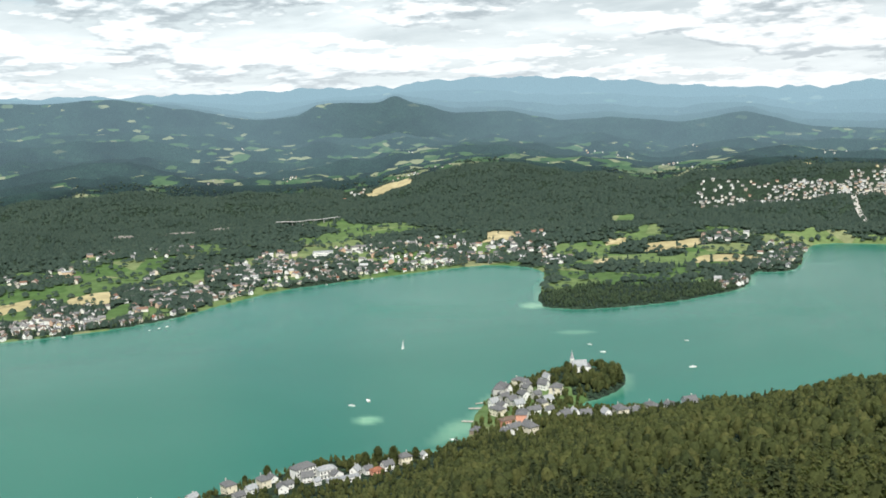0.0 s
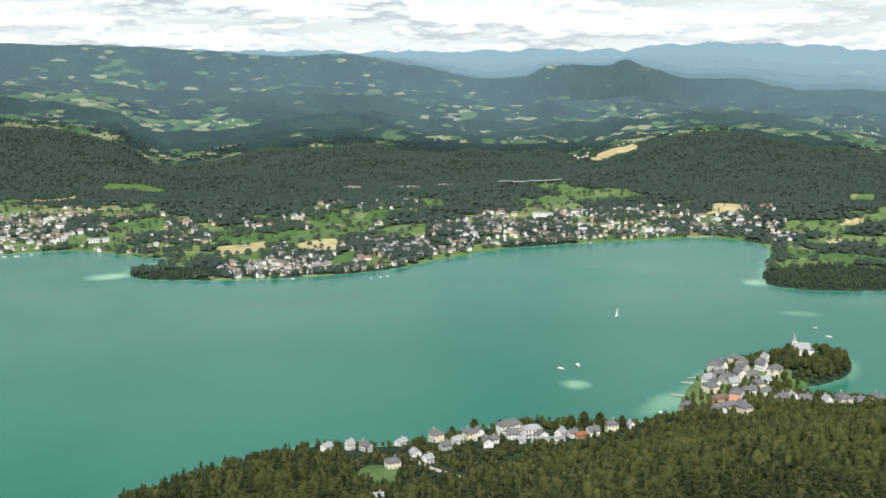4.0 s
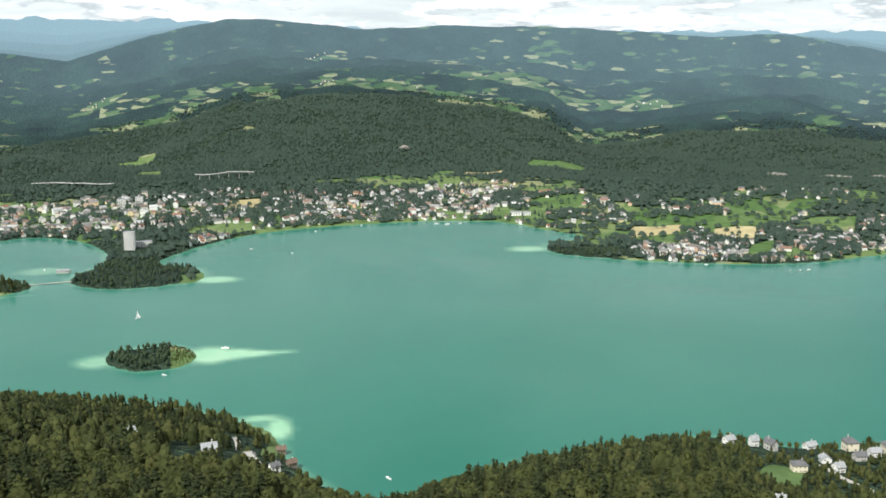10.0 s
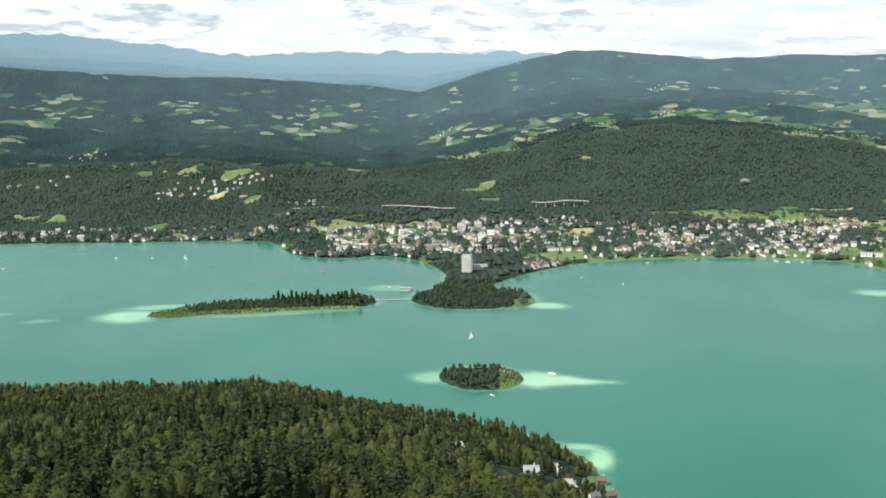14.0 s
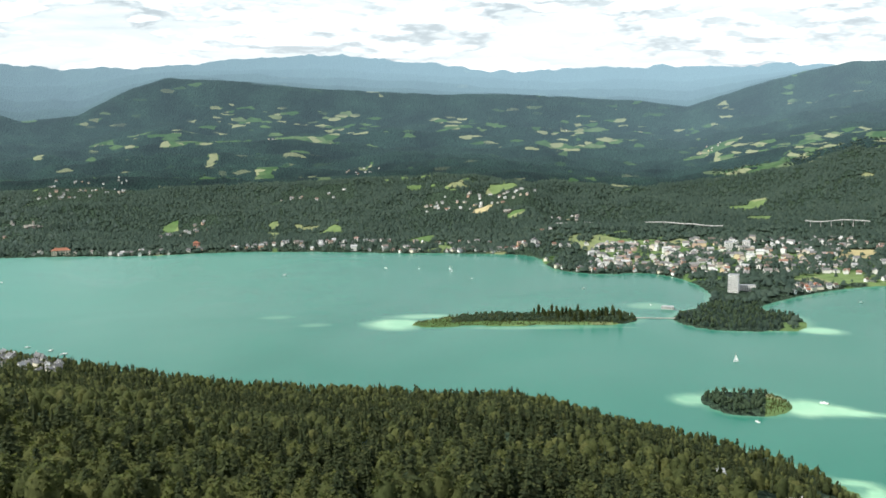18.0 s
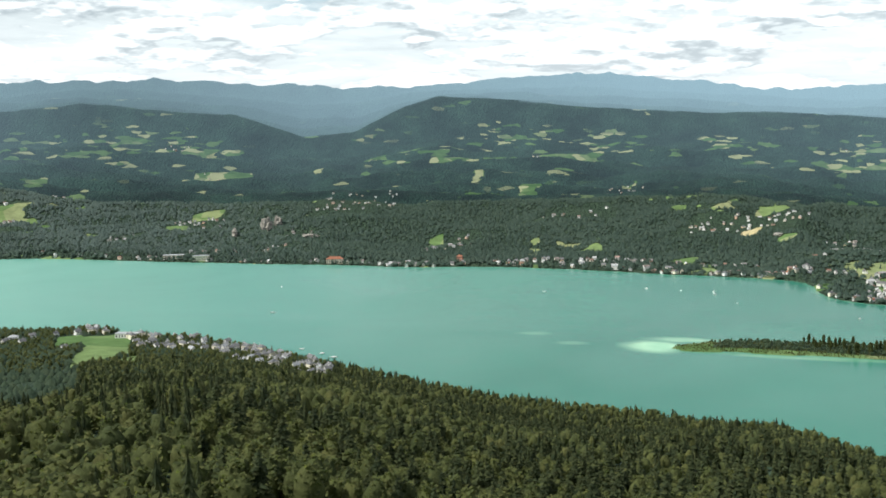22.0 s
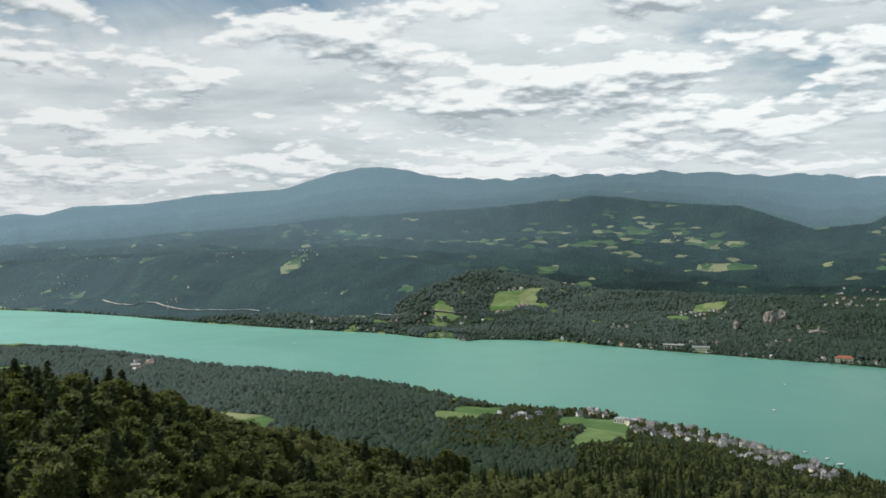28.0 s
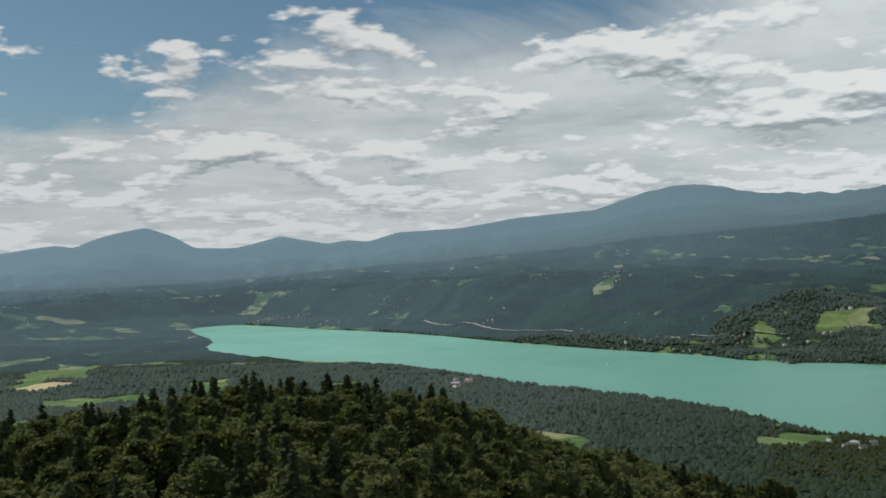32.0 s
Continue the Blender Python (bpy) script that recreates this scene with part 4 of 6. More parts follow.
def sprays(count, rng, width, conical, base, grow=1.0):
    """Leaf sprays for the nearest trees: small folded leaves of foliage round the branches."""
    vs, fs = [], []
    for k in range(count):
        h = rng.uniform(0, 1) ** (1.25 if conical else 0.9)
        z = base + (1 - base) * h
        rad = width * ((1 - h) ** 0.8 * rng.uniform(0.5, 1.05) if conical else math.sqrt(max(0.02, 1 - (2 * h - 0.85) ** 2 / 1.4)) * rng.uniform(0.45, 1.0))
        if conical:
            z += 0.02 * math.sin(h * 47 + k % 3) - 0.06 * rad
        a = rng.uniform(0, 6.2832)
        c = np.array((rad * math.cos(a), rad * math.sin(a), z))
        out = np.array((math.cos(a), math.sin(a), -0.35 if conical else rng.uniform(-0.1, 0.9)))
        out /= np.linalg.norm(out)
        side = np.cross(out, (0, 0, 1)) + rng.normal(0, 0.35, 3)
        side /= np.linalg.norm(side)
        s = (0.055 + 0.05 * (1 - h)) * rng.uniform(0.7, 1.3) if conical else rng.uniform(0.06, 0.105)
        s *= grow
        lift = np.cross(side, out) * s * 0.45
        i = len(vs)
        vs += [c - out * s * 0.8 + lift, c + side * s * 0.75 - lift, c + out * s * 1.1 + lift * 0.4, c - side * s * 0.75 - lift]
        fs += [(i, i + 1, i + 2), (i, i + 2, i + 3)]
    return np.array(vs), np.array(fs)


def core(rng, width, base, conical):
    """The inner mass of a crown, one unit high, swelling where its boughs are; open below."""
    if conical:
        return cone_tiers(3, 3, width, rng, base)
    v, f = ico(1)
    grow = rng.uniform(0.84, 1.10, len(v))
    for _ in range(8):
        d = rng.normal(0, 1, 3) + (0, 0, 0.4)
        d /= np.linalg.norm(d)
        grow += rng.uniform(0.10, 0.34) * np.exp((v @ d - 1) * 9)
    f = f[v[f][:, :, 2].mean(1) > -0.45]
    h = 0.5 + 0.5 * v[:, 2]
    taper = 1 - rng.uniform(0.1, 0.4) * h
    out = np.stack([v[:, 0] * grow * taper * width, v[:, 1] * grow * taper * width, base + (1 - base) * h * (0.80 + 0.14 * grow)], 1)
    used, f = np.unique(f, return_inverse=True)
    return out[used], f.reshape(-1, 3)


def leafy(count, rng, width, conical, base, grow):
    """Sprays round an inner mass of foliage, so that no light falls through the crown."""
    pieces = [sprays(count, rng, width, conical, base, grow), core(rng, width * 0.86, base, conical)]
    return np.concatenate([p[0] for p in pieces]), np.concatenate([pieces[0][1], pieces[1][1] + len(pieces[0][0])])


def trunk_mesh(name, height, rad, rng, limbs):
    vs, fs = [], []

    def tube(p0, p1, r0, r1, n=6):
        p0, p1 = np.array(p0, float), np.array(p1, float)
        d = (p1 - p0) / np.linalg.norm(p1 - p0)
        u = np.cross(d, (0.3, 0.9, 0.2))
        u /= np.linalg.norm(u)
        w = np.cross(d, u)
        i = len(vs)
        for c, rr in ((p0, r0), (p1, r1)):
            vs.extend(c + rr * (u * math.cos(t) + w * math.sin(t)) for t in np.arange(n) * 2 * math.pi / n)
        fs.extend((i + j, i + (j + 1) % n, i + n + (j + 1) % n, i + n + j) for j in range(n))

    tube((0, 0, -0.03), (0, 0, height * 0.5), rad, rad * 0.7)
    tube((0, 0, height * 0.5), (0, 0, height), rad * 0.7, rad * 0.18)
    for k in range(limbs):
        z = height * (0.3 + 0.6 * k / limbs)
        a = 2.4 * k
        tube((0, 0, z), (0.2 * math.cos(a), 0.2 * math.sin(a), z + 0.12), rad * 0.4, rad * 0.08, 4)
    return np_mesh(name, vs, fs, [BARK], smooth=True)


def forest(name, label, protos, az, r, height, tint, mat, lift=0.0, category="trees", soft=False):
    """Many trees in one object: each a turned, scaled copy of one of the shapes."""
    z = ground_at(az, r) + lift
    a = np.radians(az)
    x, y = r * np.sin(a), r * np.cos(a)
    which = RNG.integers(0, len(protos), len(az))
    V, F, T, off = [], [], [], 0
    for k, (pv, pf) in enumerate(protos):
        i = np.where(which == k)[0]
        if not len(i):
            continue
        t = RNG.uniform(0, 2 * math.pi, len(i))
        c, s, h = np.cos(t)[:, None], np.sin(t)[:, None], height[i][:, None]
        fat = RNG.uniform(0.85, 1.2, len(i))[:, None]
        px = (pv[None, :, 0] * c - pv[None, :, 1] * s) * h * fat + x[i][:, None]
        py = (pv[None, :, 0] * s + pv[None, :, 1] * c) * h * fat + y[i][:, None]
        pz = pv[None, :, 2] * h + z[i][:, None]
        V.append(np.stack([px, py, pz], -1).reshape(-1, 3))
        F.append((pf[None] + (np.arange(len(i)) * len(pv))[:, None, None] + off).reshape(-1, 3))
        T.append(np.repeat(tint[i], len(pv)))
        off += len(i) * len(pv)
    ob = new(name, np_mesh(name, np.concatenate(V), np.concatenate(F), [mat], {"tint": np.concatenate(T)}, smooth=soft))
    return tagged(ob, label, category, kind="stuff")


def scatter(az0, az1, r0, r1, spacing):
    """Even random ground points between bearings and distances."""
    n = int(0.5 * math.radians(az1 - az0) * (r1 ** 2 - r0 ** 2) / spacing ** 2)
    return RNG.uniform(az0, az1, n), np.sqrt(RNG.uniform(r0 ** 2, r1 ** 2, n))


def wooded(az, r, shore=-4.0, limit=0.5):
    """Which points stand in the woods, on dry land."""
    return (ground_at(az, r, CLEAR) < limit) & (ground_at(az, r, SHORE) < shore)


def species(az, r):
    """True where spruce stands, false where broad-leaved trees do."""
    a = np.radians(az)
    x, y = r * np.sin(a), r * np.cos(a)
    west = np.interp(az, [-66, -50, -35, -12, 0, 15, 40], [-0.44, -0.20, -0.08, 0.02, -0.16, -0.26, -0.52])
    return value_noise(x, y, 120, 61, 3) * 0.8 + RNG.uniform(-0.6, 0.6, len(az)) + west > 0


def tints(az, r):
    a = np.radians(az)
    return np.clip(0.5 + 0.55 * value_noise(r * np.sin(a), r * np.cos(a), 70, 71, 3) + RNG.normal(0, 0.32, len(az)), 0, 1)


_slope = (GZ + 6 - EYE) / np.maximum(RG, 1)
BROW = np.maximum.accumulate(np.where(RG > 60, _slope, -9.0), 1)


def in_sight(az, r, h):
    """Which tree tops rise over the brow before them."""
    return (ground_at(az, r) + h - EYE) / r > ground_at(az, np.maximum(r - 25, 1), BROW) - 0.004


def plant(zone, az, r, h, conifers, broad, words, mats=None):
    # woods out of sight behind a brow stand thinner
    keep = free(az, r) & (in_sight(az, r, h) | (RNG.uniform(0, 1, len(az)) < 0.15))
    az, r, h = az[keep], r[keep], h[keep]
    ok = species(az, r)
    for sel, protos, mat, kind in ((ok, conifers, (mats or (CONIFER, LEAFY))[0], "spruce"), (~ok, broad, (mats or (CONIFER, LEAFY))[1], "broadleaf")):
        if sel.sum():
            hh = h[sel] * (1.12 if kind == "spruce" else 0.88)
            forest(kind + "_forest", words[kind == "spruce"], protos, az[sel], r[sel], hh, tints(az[sel], r[sel]), mat, soft=kind != "spruce" or zone not in ("near", "slope", "shore"))


g7 = np.random.default_rng(11)
FINE_SPRUCE = [cone_tiers(9, 5, g7.uniform(0.15, 0.20), g7) for _ in range(6)]
FINE_BROAD = [leafy(50, g7, g7.uniform(0.28, 0.36), False, 0.02, 0.85) for _ in range(8)]
LEAF_SPRUCE = [leafy(300, g7, 0.18, True, 0.06, 0.66) for _ in range(8)]
LEAF_BROAD = [leafy(340, g7, 0.30, False, 0.10, 0.55) for _ in range(8)]
BRUSH_SPRUCE = [leafy(170, g7, 0.20, True, 0.04, 0.85) for _ in range(8)]
BRUSH_BROAD = [leafy(150, g7, 0.31, False, 0.06, 0.66) for _ in range(8)]
MID_SPRUCE = [cone_tiers(5, 4, 0.18, g7) for _ in range(2)] + [leafy(22, g7, g7.uniform(0.20, 0.25), True, 0.0, 1.3) for _ in range(6)]
MID_BROAD = [leafy(16, g7, g7.uniform(0.27, 0.37), False, 0.0, 1.15) for _ in range(10)]
LOW_SPRUCE = [cone_tiers(2, 3, 0.28, g7, 0.0) for _ in range(4)]
LOW_BROAD = [lumps(1, g7, 0.5, -2, 0.62, 0.0) for _ in range(4)]
SLIM = [cone_tiers(1, 2, 0.34, g7, 0.0) for _ in range(4)]
FLAT = [dome(g7, 0.85) for _ in range(6)]
FAR_CLUMP = [dome(g7, 0.68) for _ in range(6)]
MOUND = [lumps(1, g7, 0.6, -1, 0.55, 0.0) for _ in range(5)]

# the near hill, west: tall mixed wood below the platform
az, r = scatter(-101, -44, 92, 400, 6.0)
m = wooded(az, r) & (r < ring("near", az) + 60)
close = m & (r < 285) & (az < -54)
plant("near", az[close], r[close], RNG.uniform(8, 14, close.sum()), LEAF_SPRUCE, LEAF_BROAD, ("leafy beeches and oaks on the near hilltop", "spruces with drooping branches on the near hilltop"))
m &= ~close
plant("near", az[m], r[m], RNG.uniform(8, 13, m.sum()), FINE_SPRUCE, FINE_BROAD, ("mixed broad-leaved crowns on the near hilltop", "dark spruces standing close on the near hilltop"))
# the near slope, north and east
az, r = scatter(-50, 80, 140, 790, 5.1)
m = wooded(az, r) & (r > np.interp(az, [-30, -10, 30, 50, 62, 78], [180, 205, 205, 190, 150, 130])) & (r < np.minimum(ring("near", az) + 45, ring("south", az) - 4)) & ~((az < -44) & (r < 400))
edge = m & (r < np.interp(az, [-50, -30, 40, 60], [310, 325, 325, 290]))
plant("near", az[edge], r[edge], 6.0 + 8.0 * RNG.beta(1.6, 1.8, edge.sum()), BRUSH_SPRUCE, BRUSH_BROAD, ("leafy crowns on the slope below the platform", "spruces on the slope below the platform"))
m &= ~edge
plant("slope", az[m], r[m], 5.0 + 6.5 * RNG.beta(1.6, 1.8, m.sum()), MID_SPRUCE, MID_BROAD, ("broad-leaved wood on the slope above the lake", "spruce wood on the slope above the lake"))
# behind the rim and down to the water
az, r = scatter(-50, 78, 500, 1180, 5.6)
m = wooded(az, r) & (r >= ring("near", az) + 45) & (r < ring("south", az) + 30) & (ground_at(az, r, VILLAGE) < 0.3)
plant("shore", az[m], r[m], RNG.uniform(6, 10, m.sum()) * np.interp(az[m], [26, 33, 48, 53], [1.0, 0.72, 0.72, 1.0]), MID_SPRUCE, MID_BROAD, ("broad-leaved trees along the near shore", "spruces along the near shore"))
# the wooded valley to the west
az, r = scatter(-101, -38, 300, 2400, 8.6)
m = wooded(az, r) & (r >= ring("near", az) + 45) & (r < ring("south", az) + 30)
# farther west the foliage colours carry more painted haze
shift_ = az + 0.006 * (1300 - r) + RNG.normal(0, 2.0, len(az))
for part_, mats_ in ((m & (shift_ > -58), (VALE_NEEDLES, VALE_LEAVES)), (m & (shift_ <= -58) & (shift_ > -68), (HAZY_NEEDLES, HAZY_LEAVES)), (m & (shift_ <= -68), (HAZIER_NEEDLES, HAZIER_LEAVES))):
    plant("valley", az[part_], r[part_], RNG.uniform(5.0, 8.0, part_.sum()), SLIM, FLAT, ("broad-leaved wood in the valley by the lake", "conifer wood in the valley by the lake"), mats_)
# the far shore's slopes
az, r = scatter(-70, 80, 1500, 3300, 7.2)
m = wooded(az, r) & (r > ring("foot", az) - 40) & (r < np.minimum(ring("crest", az) + 90, ring("split", az))) & (ground_at(az, r, VILLAGE) < 0.3)
# haze is put into the foliage colour, more of it in the west
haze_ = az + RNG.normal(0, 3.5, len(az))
for part_, mats_ in ((m & (haze_ > -42), (HAZY_NEEDLES, HAZY_LEAVES)), (m & (haze_ <= -42), (HAZIER_NEEDLES, HAZIER_LEAVES))):
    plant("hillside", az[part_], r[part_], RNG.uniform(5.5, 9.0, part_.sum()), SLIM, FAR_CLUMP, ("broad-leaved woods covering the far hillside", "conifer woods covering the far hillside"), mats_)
# groves inside the towns
az, r = scatter(-60, 72, 1400, 3200, 7.2)
m = (ground_at(az, r, VILLAGE) > 0.2) & (ground_at(az, r, SHORE) < -4) & (r < ring("foot", az) + 200)
m &= value_noise(r * np.sin(np.radians(az)), r * np.cos(np.radians(az)), 45, 141, 3) > 0.0
m &= inside(MEADOWS + GRAIN, az, r) < 0.1
plant("town", az[m], r[m], RNG.uniform(6, 10, m.sum()), LOW_SPRUCE, LOW_BROAD, ("dark green trees between the town houses", "spruces between the town houses"), (HAZY_NEEDLES, HAZY_LEAVES))
# headlands, islands and the belt along the far shore
az, r = scatter(-99, 78, 900, 4200, 9.0)
sd = ground_at(az, r, SHORE)
m = (sd < -3) & (r > ring("south", az) + 30) & (r < ring("foot", az)) & ((ground_at(az, r, CLEAR) < 0.5) | (RNG.uniform(0, 1, len(az)) < 0.14) | ((sd > -22) & (RNG.uniform(0, 1, len(az)) < 0.5)))
m &= RNG.uniform(0, 1, len(az)) < np.where(ground_at(az, r, VILLAGE) > 0.3, 0.62, 1.0)
reed = (np.abs(az - 1.75) < 0.75) & (np.abs(r - 962) < 60) | (az < -15.6) & (az > -19) & (r < 1330) | ((az < -5) & (az > -18) & (r < 1296) & (r > 1250))
m &= ~reed & ~((az > 50) & (az < 67) & (r < 1100))
isle = ((az < 3) & (az > -3) & (r < 1030)) | ((az < -5) & (az > -19) & (r < 1380) & (r > 1200))
az_, r_ = scatter(-19, 3, 900, 1390, 4.6)
i_ = (((az_ > -3) & (r_ < 1030)) | ((az_ < -5) & (r_ > 1200))) & (ground_at(az_, r_, SHORE) < -3) & ~((np.abs(az_ - 1.75) < 0.75) & (r_ < 1030)) & ~((az_ < -15.6) & (r_ < 1330)) & ~((az_ < -5) & (r_ < 1296) & (r_ > 1200))
az_, r_ = az_[i_], r_[i_]
forest("island_trees", "rounded broad-leaved trees covering the islands", MID_BROAD, az_, r_, np.interp(az_, [-18, -16, -13, -10.5, -9.5], [0.35, 0.75, 0.85, 0.6, 0.9]) ** (az_ < -5) * RNG.uniform(3.8, 6.2, len(az_)), tints(az_, r_) * 0.7, PARK_LEAVES, soft=True)
m &= ~isle
hd = m & (inside(HEADLANDS, az, r) > 0.2)
m &= ~hd
m &= (r < ring("split", az)) & ~((az < -80) & (r > 2800))
for part_, mats_ in ((m & (az > -56), (HAZY_NEEDLES, HAZY_LEAVES)), (m & (az <= -56), (HAZIER_NEEDLES, HAZIER_LEAVES))):
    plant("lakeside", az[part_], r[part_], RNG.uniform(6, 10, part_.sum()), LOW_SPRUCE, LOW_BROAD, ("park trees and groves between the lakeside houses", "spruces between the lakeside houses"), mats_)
az_, r_ = scatter(-5, 67, 1200, 1600, 5.6)
hd = (inside(HEADLANDS, az_, r_) > 0.2) & (ground_at(az_, r_, SHORE) < -3)
plant("slope", az_[hd], r_[hd], RNG.uniform(4.5, 7.5, hd.sum()), LOW_SPRUCE, MID_BROAD, ("park trees covering the headlands", "spruces on the headlands"), (HAZY_NEEDLES, PARK_LEAVES))
# gardens between the houses
az1, r1 = scatter(50.5, 66, 790, 1060, 5.2)
az2, r2 = scatter(30, 51, 640, 800, 6.0)
az3, r3 = scatter(-57, -36, 1120, 1520, 5.6)
az, r = np.concatenate([az1, az2, az3]), np.concatenate([r1, r2, r3])
clear_of = np.ones(len(az), bool)
for cx, cy, q in _keep:
    clear_of &= np.hypot(r * np.sin(np.radians(az)) - cx, r * np.cos(np.radians(az)) - cy) > q * 0.5
hill_ = inside([(58.9, 1000, 1.7, 55)], az, r) > 0.2
grove = value_noise(r * np.sin(np.radians(az)), r * np.cos(np.radians(az)), 34, 131, 3) > np.where(hill_, -0.3, np.where(az < 0, -0.34, np.where(az > 50, -0.30, -0.06)))
m = clear_of & grove & (ground_at(az, r, SHORE) < -2.5) & (inside(MEADOWS[-1:] + MEADOWS_W[1:5], az, r) < 0.2)
forest("garden_trees", "rounded garden trees between the lakeside houses", FINE_BROAD, az[m], r[m], np.where(hill_[m], 1.3, np.where((az[m] > 0) & (az[m] < 50), 0.62, 0.85)) * RNG.uniform(4.5, 8.0, m.sum()), tints(az[m], r[m]) * 0.7, LEAFY, soft=True)
# hedges and copses in the country behind
az, r = scatter(-99, 80, 2800, 4350, 12.5)
m = (az > -48) & (r > ring("valley", az)) & (r < ring("valley", az) + 0.13 * (ring("hill", az) - ring("valley", az))) & (ground_at(az, r, CLEAR) < 0.8) & (ground_at(az, r, CLEAR) > 0.04)
forest("hedgerow_trees", "copses and hedges between distant fields", MOUND, az[m], r[m], RNG.uniform(4, 8, m.sum()), tints(az[m], r[m]), HAZY_LEAVES, soft=True)
# reeds
az, r = scatter(-19, 3, 900, 1360, 2.6)
m = ((np.abs(az - 1.75) < 0.75) & (np.abs(r - 962) < 60) | (az < -5) & (az > -18.6) & (r > 1250)) & (ground_at(az, r, SHORE) < -0.5)
m &= ~wooded(az, r, -30)
forest("reed_bed", "olive green reeds fringing the islands", LOW_SPRUCE[:2], az[m], r[m], RNG.uniform(1.6, 2.6, m.sum()), RNG.uniform(0.6, 1, m.sum()), LEAFY, category="reeds")


# single trees on the brow of the near hill
def poplars():
    """A loose row of slim poplars on the long island."""
    g = np.random.default_rng(15)
    v, f = leafy(150, g, 0.13, False, 0.08, 0.8)
    root = new("poplar_tree")
    part("trunk", trunk_mesh("trunk", 0.9, 0.018, g, 3), root)
    part("crown", np_mesh("crown", v, f, [LEAFY], {"tint": np.full(len(v), 0.35)}), root)
    tagged(root, "slim upright poplar on the long island", "tree", "poplars on the long island")
    spots = [(-6.6 - 0.19 * k + g.normal(0, 0.06), 1322 + g.normal(0, 9)) for k in range(26)]
    made = [root] + [copy_thing(root, Matrix()) for _ in spots[1:]]
    for ob, (b, d) in zip(made, spots):
        x, y = polar([b, d])[0]
        h = g.uniform(11, 14.5)
        ob.matrix_basis = pose(x, y, float(ground_at(np.array([b]), np.array([d]))[0]), 0, 0, g.uniform(0, 360)) @ Matrix.Diagonal((h, h, h, 1))


poplars()


def make_tree(kind, seed):
    g = np.random.default_rng(seed)
    spruce = kind == "spruce_tree"
    root = new(kind)
    part("trunk", trunk_mesh("trunk", 0.93 if spruce else 0.72, 0.022, g, 0 if spruce else 6), root)
    v, f = leafy(800 if spruce else 760, g, 0.19 if spruce else 0.34, spruce, 0.10 if spruce else 0.22, 0.68)
    part("crown", np_mesh("crown", v, f, [CONIFER if spruce else LEAFY], {"tint": np.full(len(v), g.uniform(0.15, 0.5) if spruce else g.uniform(0.4, 1.0))}), root)
    tagged(root, "tall dark green spruce with drooping branches" if spruce else "full-crowned beech with light green leaves", "tree", "trees on the near hilltop")
    return root


def single_trees():
    protos = [make_tree("spruce_tree", 100 + k) for k in range(5)] + [make_tree("beech_tree", 200 + k) for k in range(5)]
    g = np.random.default_rng(5)
    spots = []
    for k in range(290):
        a = g.uniform(-99, -56)
        lim = float(ring("near", np.array([a]))[0])
        d = g.uniform(150, lim + 12) if k % 3 else lim + g.uniform(-22, 8)
        z = float(ground_at(np.array([a]), np.array([d]))[0])
        i = k if k < 10 else int(g.integers(0, 5)) + (0 if g.uniform() < 0.3 else 5)
        h = g.uniform(10.5, 15) if i < 5 else g.uniform(9, 12.5)
        t = math.radians(a)
        spots.append((i, pose(d * math.sin(t), d * math.cos(t), z, g.normal(0, 1.5), g.normal(0, 1.5), g.uniform(0, 360)) @ Matrix.Diagonal((h, h, h, 1))))
    for i, m in spots[10:]:
        copy_thing(protos[i], m)
    for i, m in spots[:10]:
        protos[i].matrix_basis = m


single_trees()


def oval_trees():
    """Dense oval trees standing singly on the near shore."""
    g = np.random.default_rng(25)
    v, f = leafy(420, g, 0.30, False, 0.03, 0.6)
    root = new("oval_tree")
    part("trunk", trunk_mesh("trunk", 0.6, 0.03, g, 3), root)
    part("crown", np_mesh("crown", v, f, [LEAFY], {"tint": np.full(len(v), 0.12)}, smooth=True), root)
    tagged(root, "dense dark oval tree on the near shore", "tree", "oval trees on the near shore")
    spots = [(45.6, 764, 11), (46.3, 766, 14), (47.19, 765, 14), (40.15, 756, 11), (44.7, 762, 8), (42.9, 764, 9), (38.9, 752, 8), (48.4, 776, 9), (59.9, 990, 14), (59.5, 975, 13), (57.0, 1000, 10), (58.9, 1010, 10), (56.2, 966, 9), (53.0, 922, 8)]
    made = [root] + [copy_thing(root, Matrix()) for _ in spots[1:]]
    for ob, (b, d, h) in zip(made, spots):
        x, y = polar([b, d])[0]
        ob.matrix_basis = pose(x, y, float(ground_at(np.array([b]), np.array([d]))[0]), 0, 0, g.uniform(0, 360)) @ Matrix.Diagonal((h, h, h, 1))


oval_trees()


# ---- buildings ----
def plaster(name, colour):
    m, n, l, b = material(name, colour, 0.85, 0.2)
    c = noise_node(n, l, position(n), 0.6, 5, 0.65)
    l.new(mix(n, l, 0.5, colour, ramp(n, l, c, [(0.3, tuple(0.72 * v for v in colour)), (0.7, tuple(min(1.0, 1.1 * v) for v in colour))])), b.inputs["Base Color"])
    return m


def roofing(name, colour):
    m, n, l, b = material(name, colour, 0.7, 0.3)
    p = position(n)
    w = n.new("ShaderNodeTexWave")
    w.bands_direction = "Z"
    w.inputs["Scale"].default_value, w.inputs["Distortion"].default_value = 1.6, 1.5
    l.new(p, w.inputs["Vector"])
    base = ramp(n, l, noise_node(n, l, p, 0.9, 5, 0.7), [(0.3, tuple(0.6 * v for v in colour)), (0.7, tuple(1.25 * v for v in colour))])
    l.new(mix(n, l, 0.25, base, w.outputs[0], "MULTIPLY"), b.inputs["Base Color"])
    return m


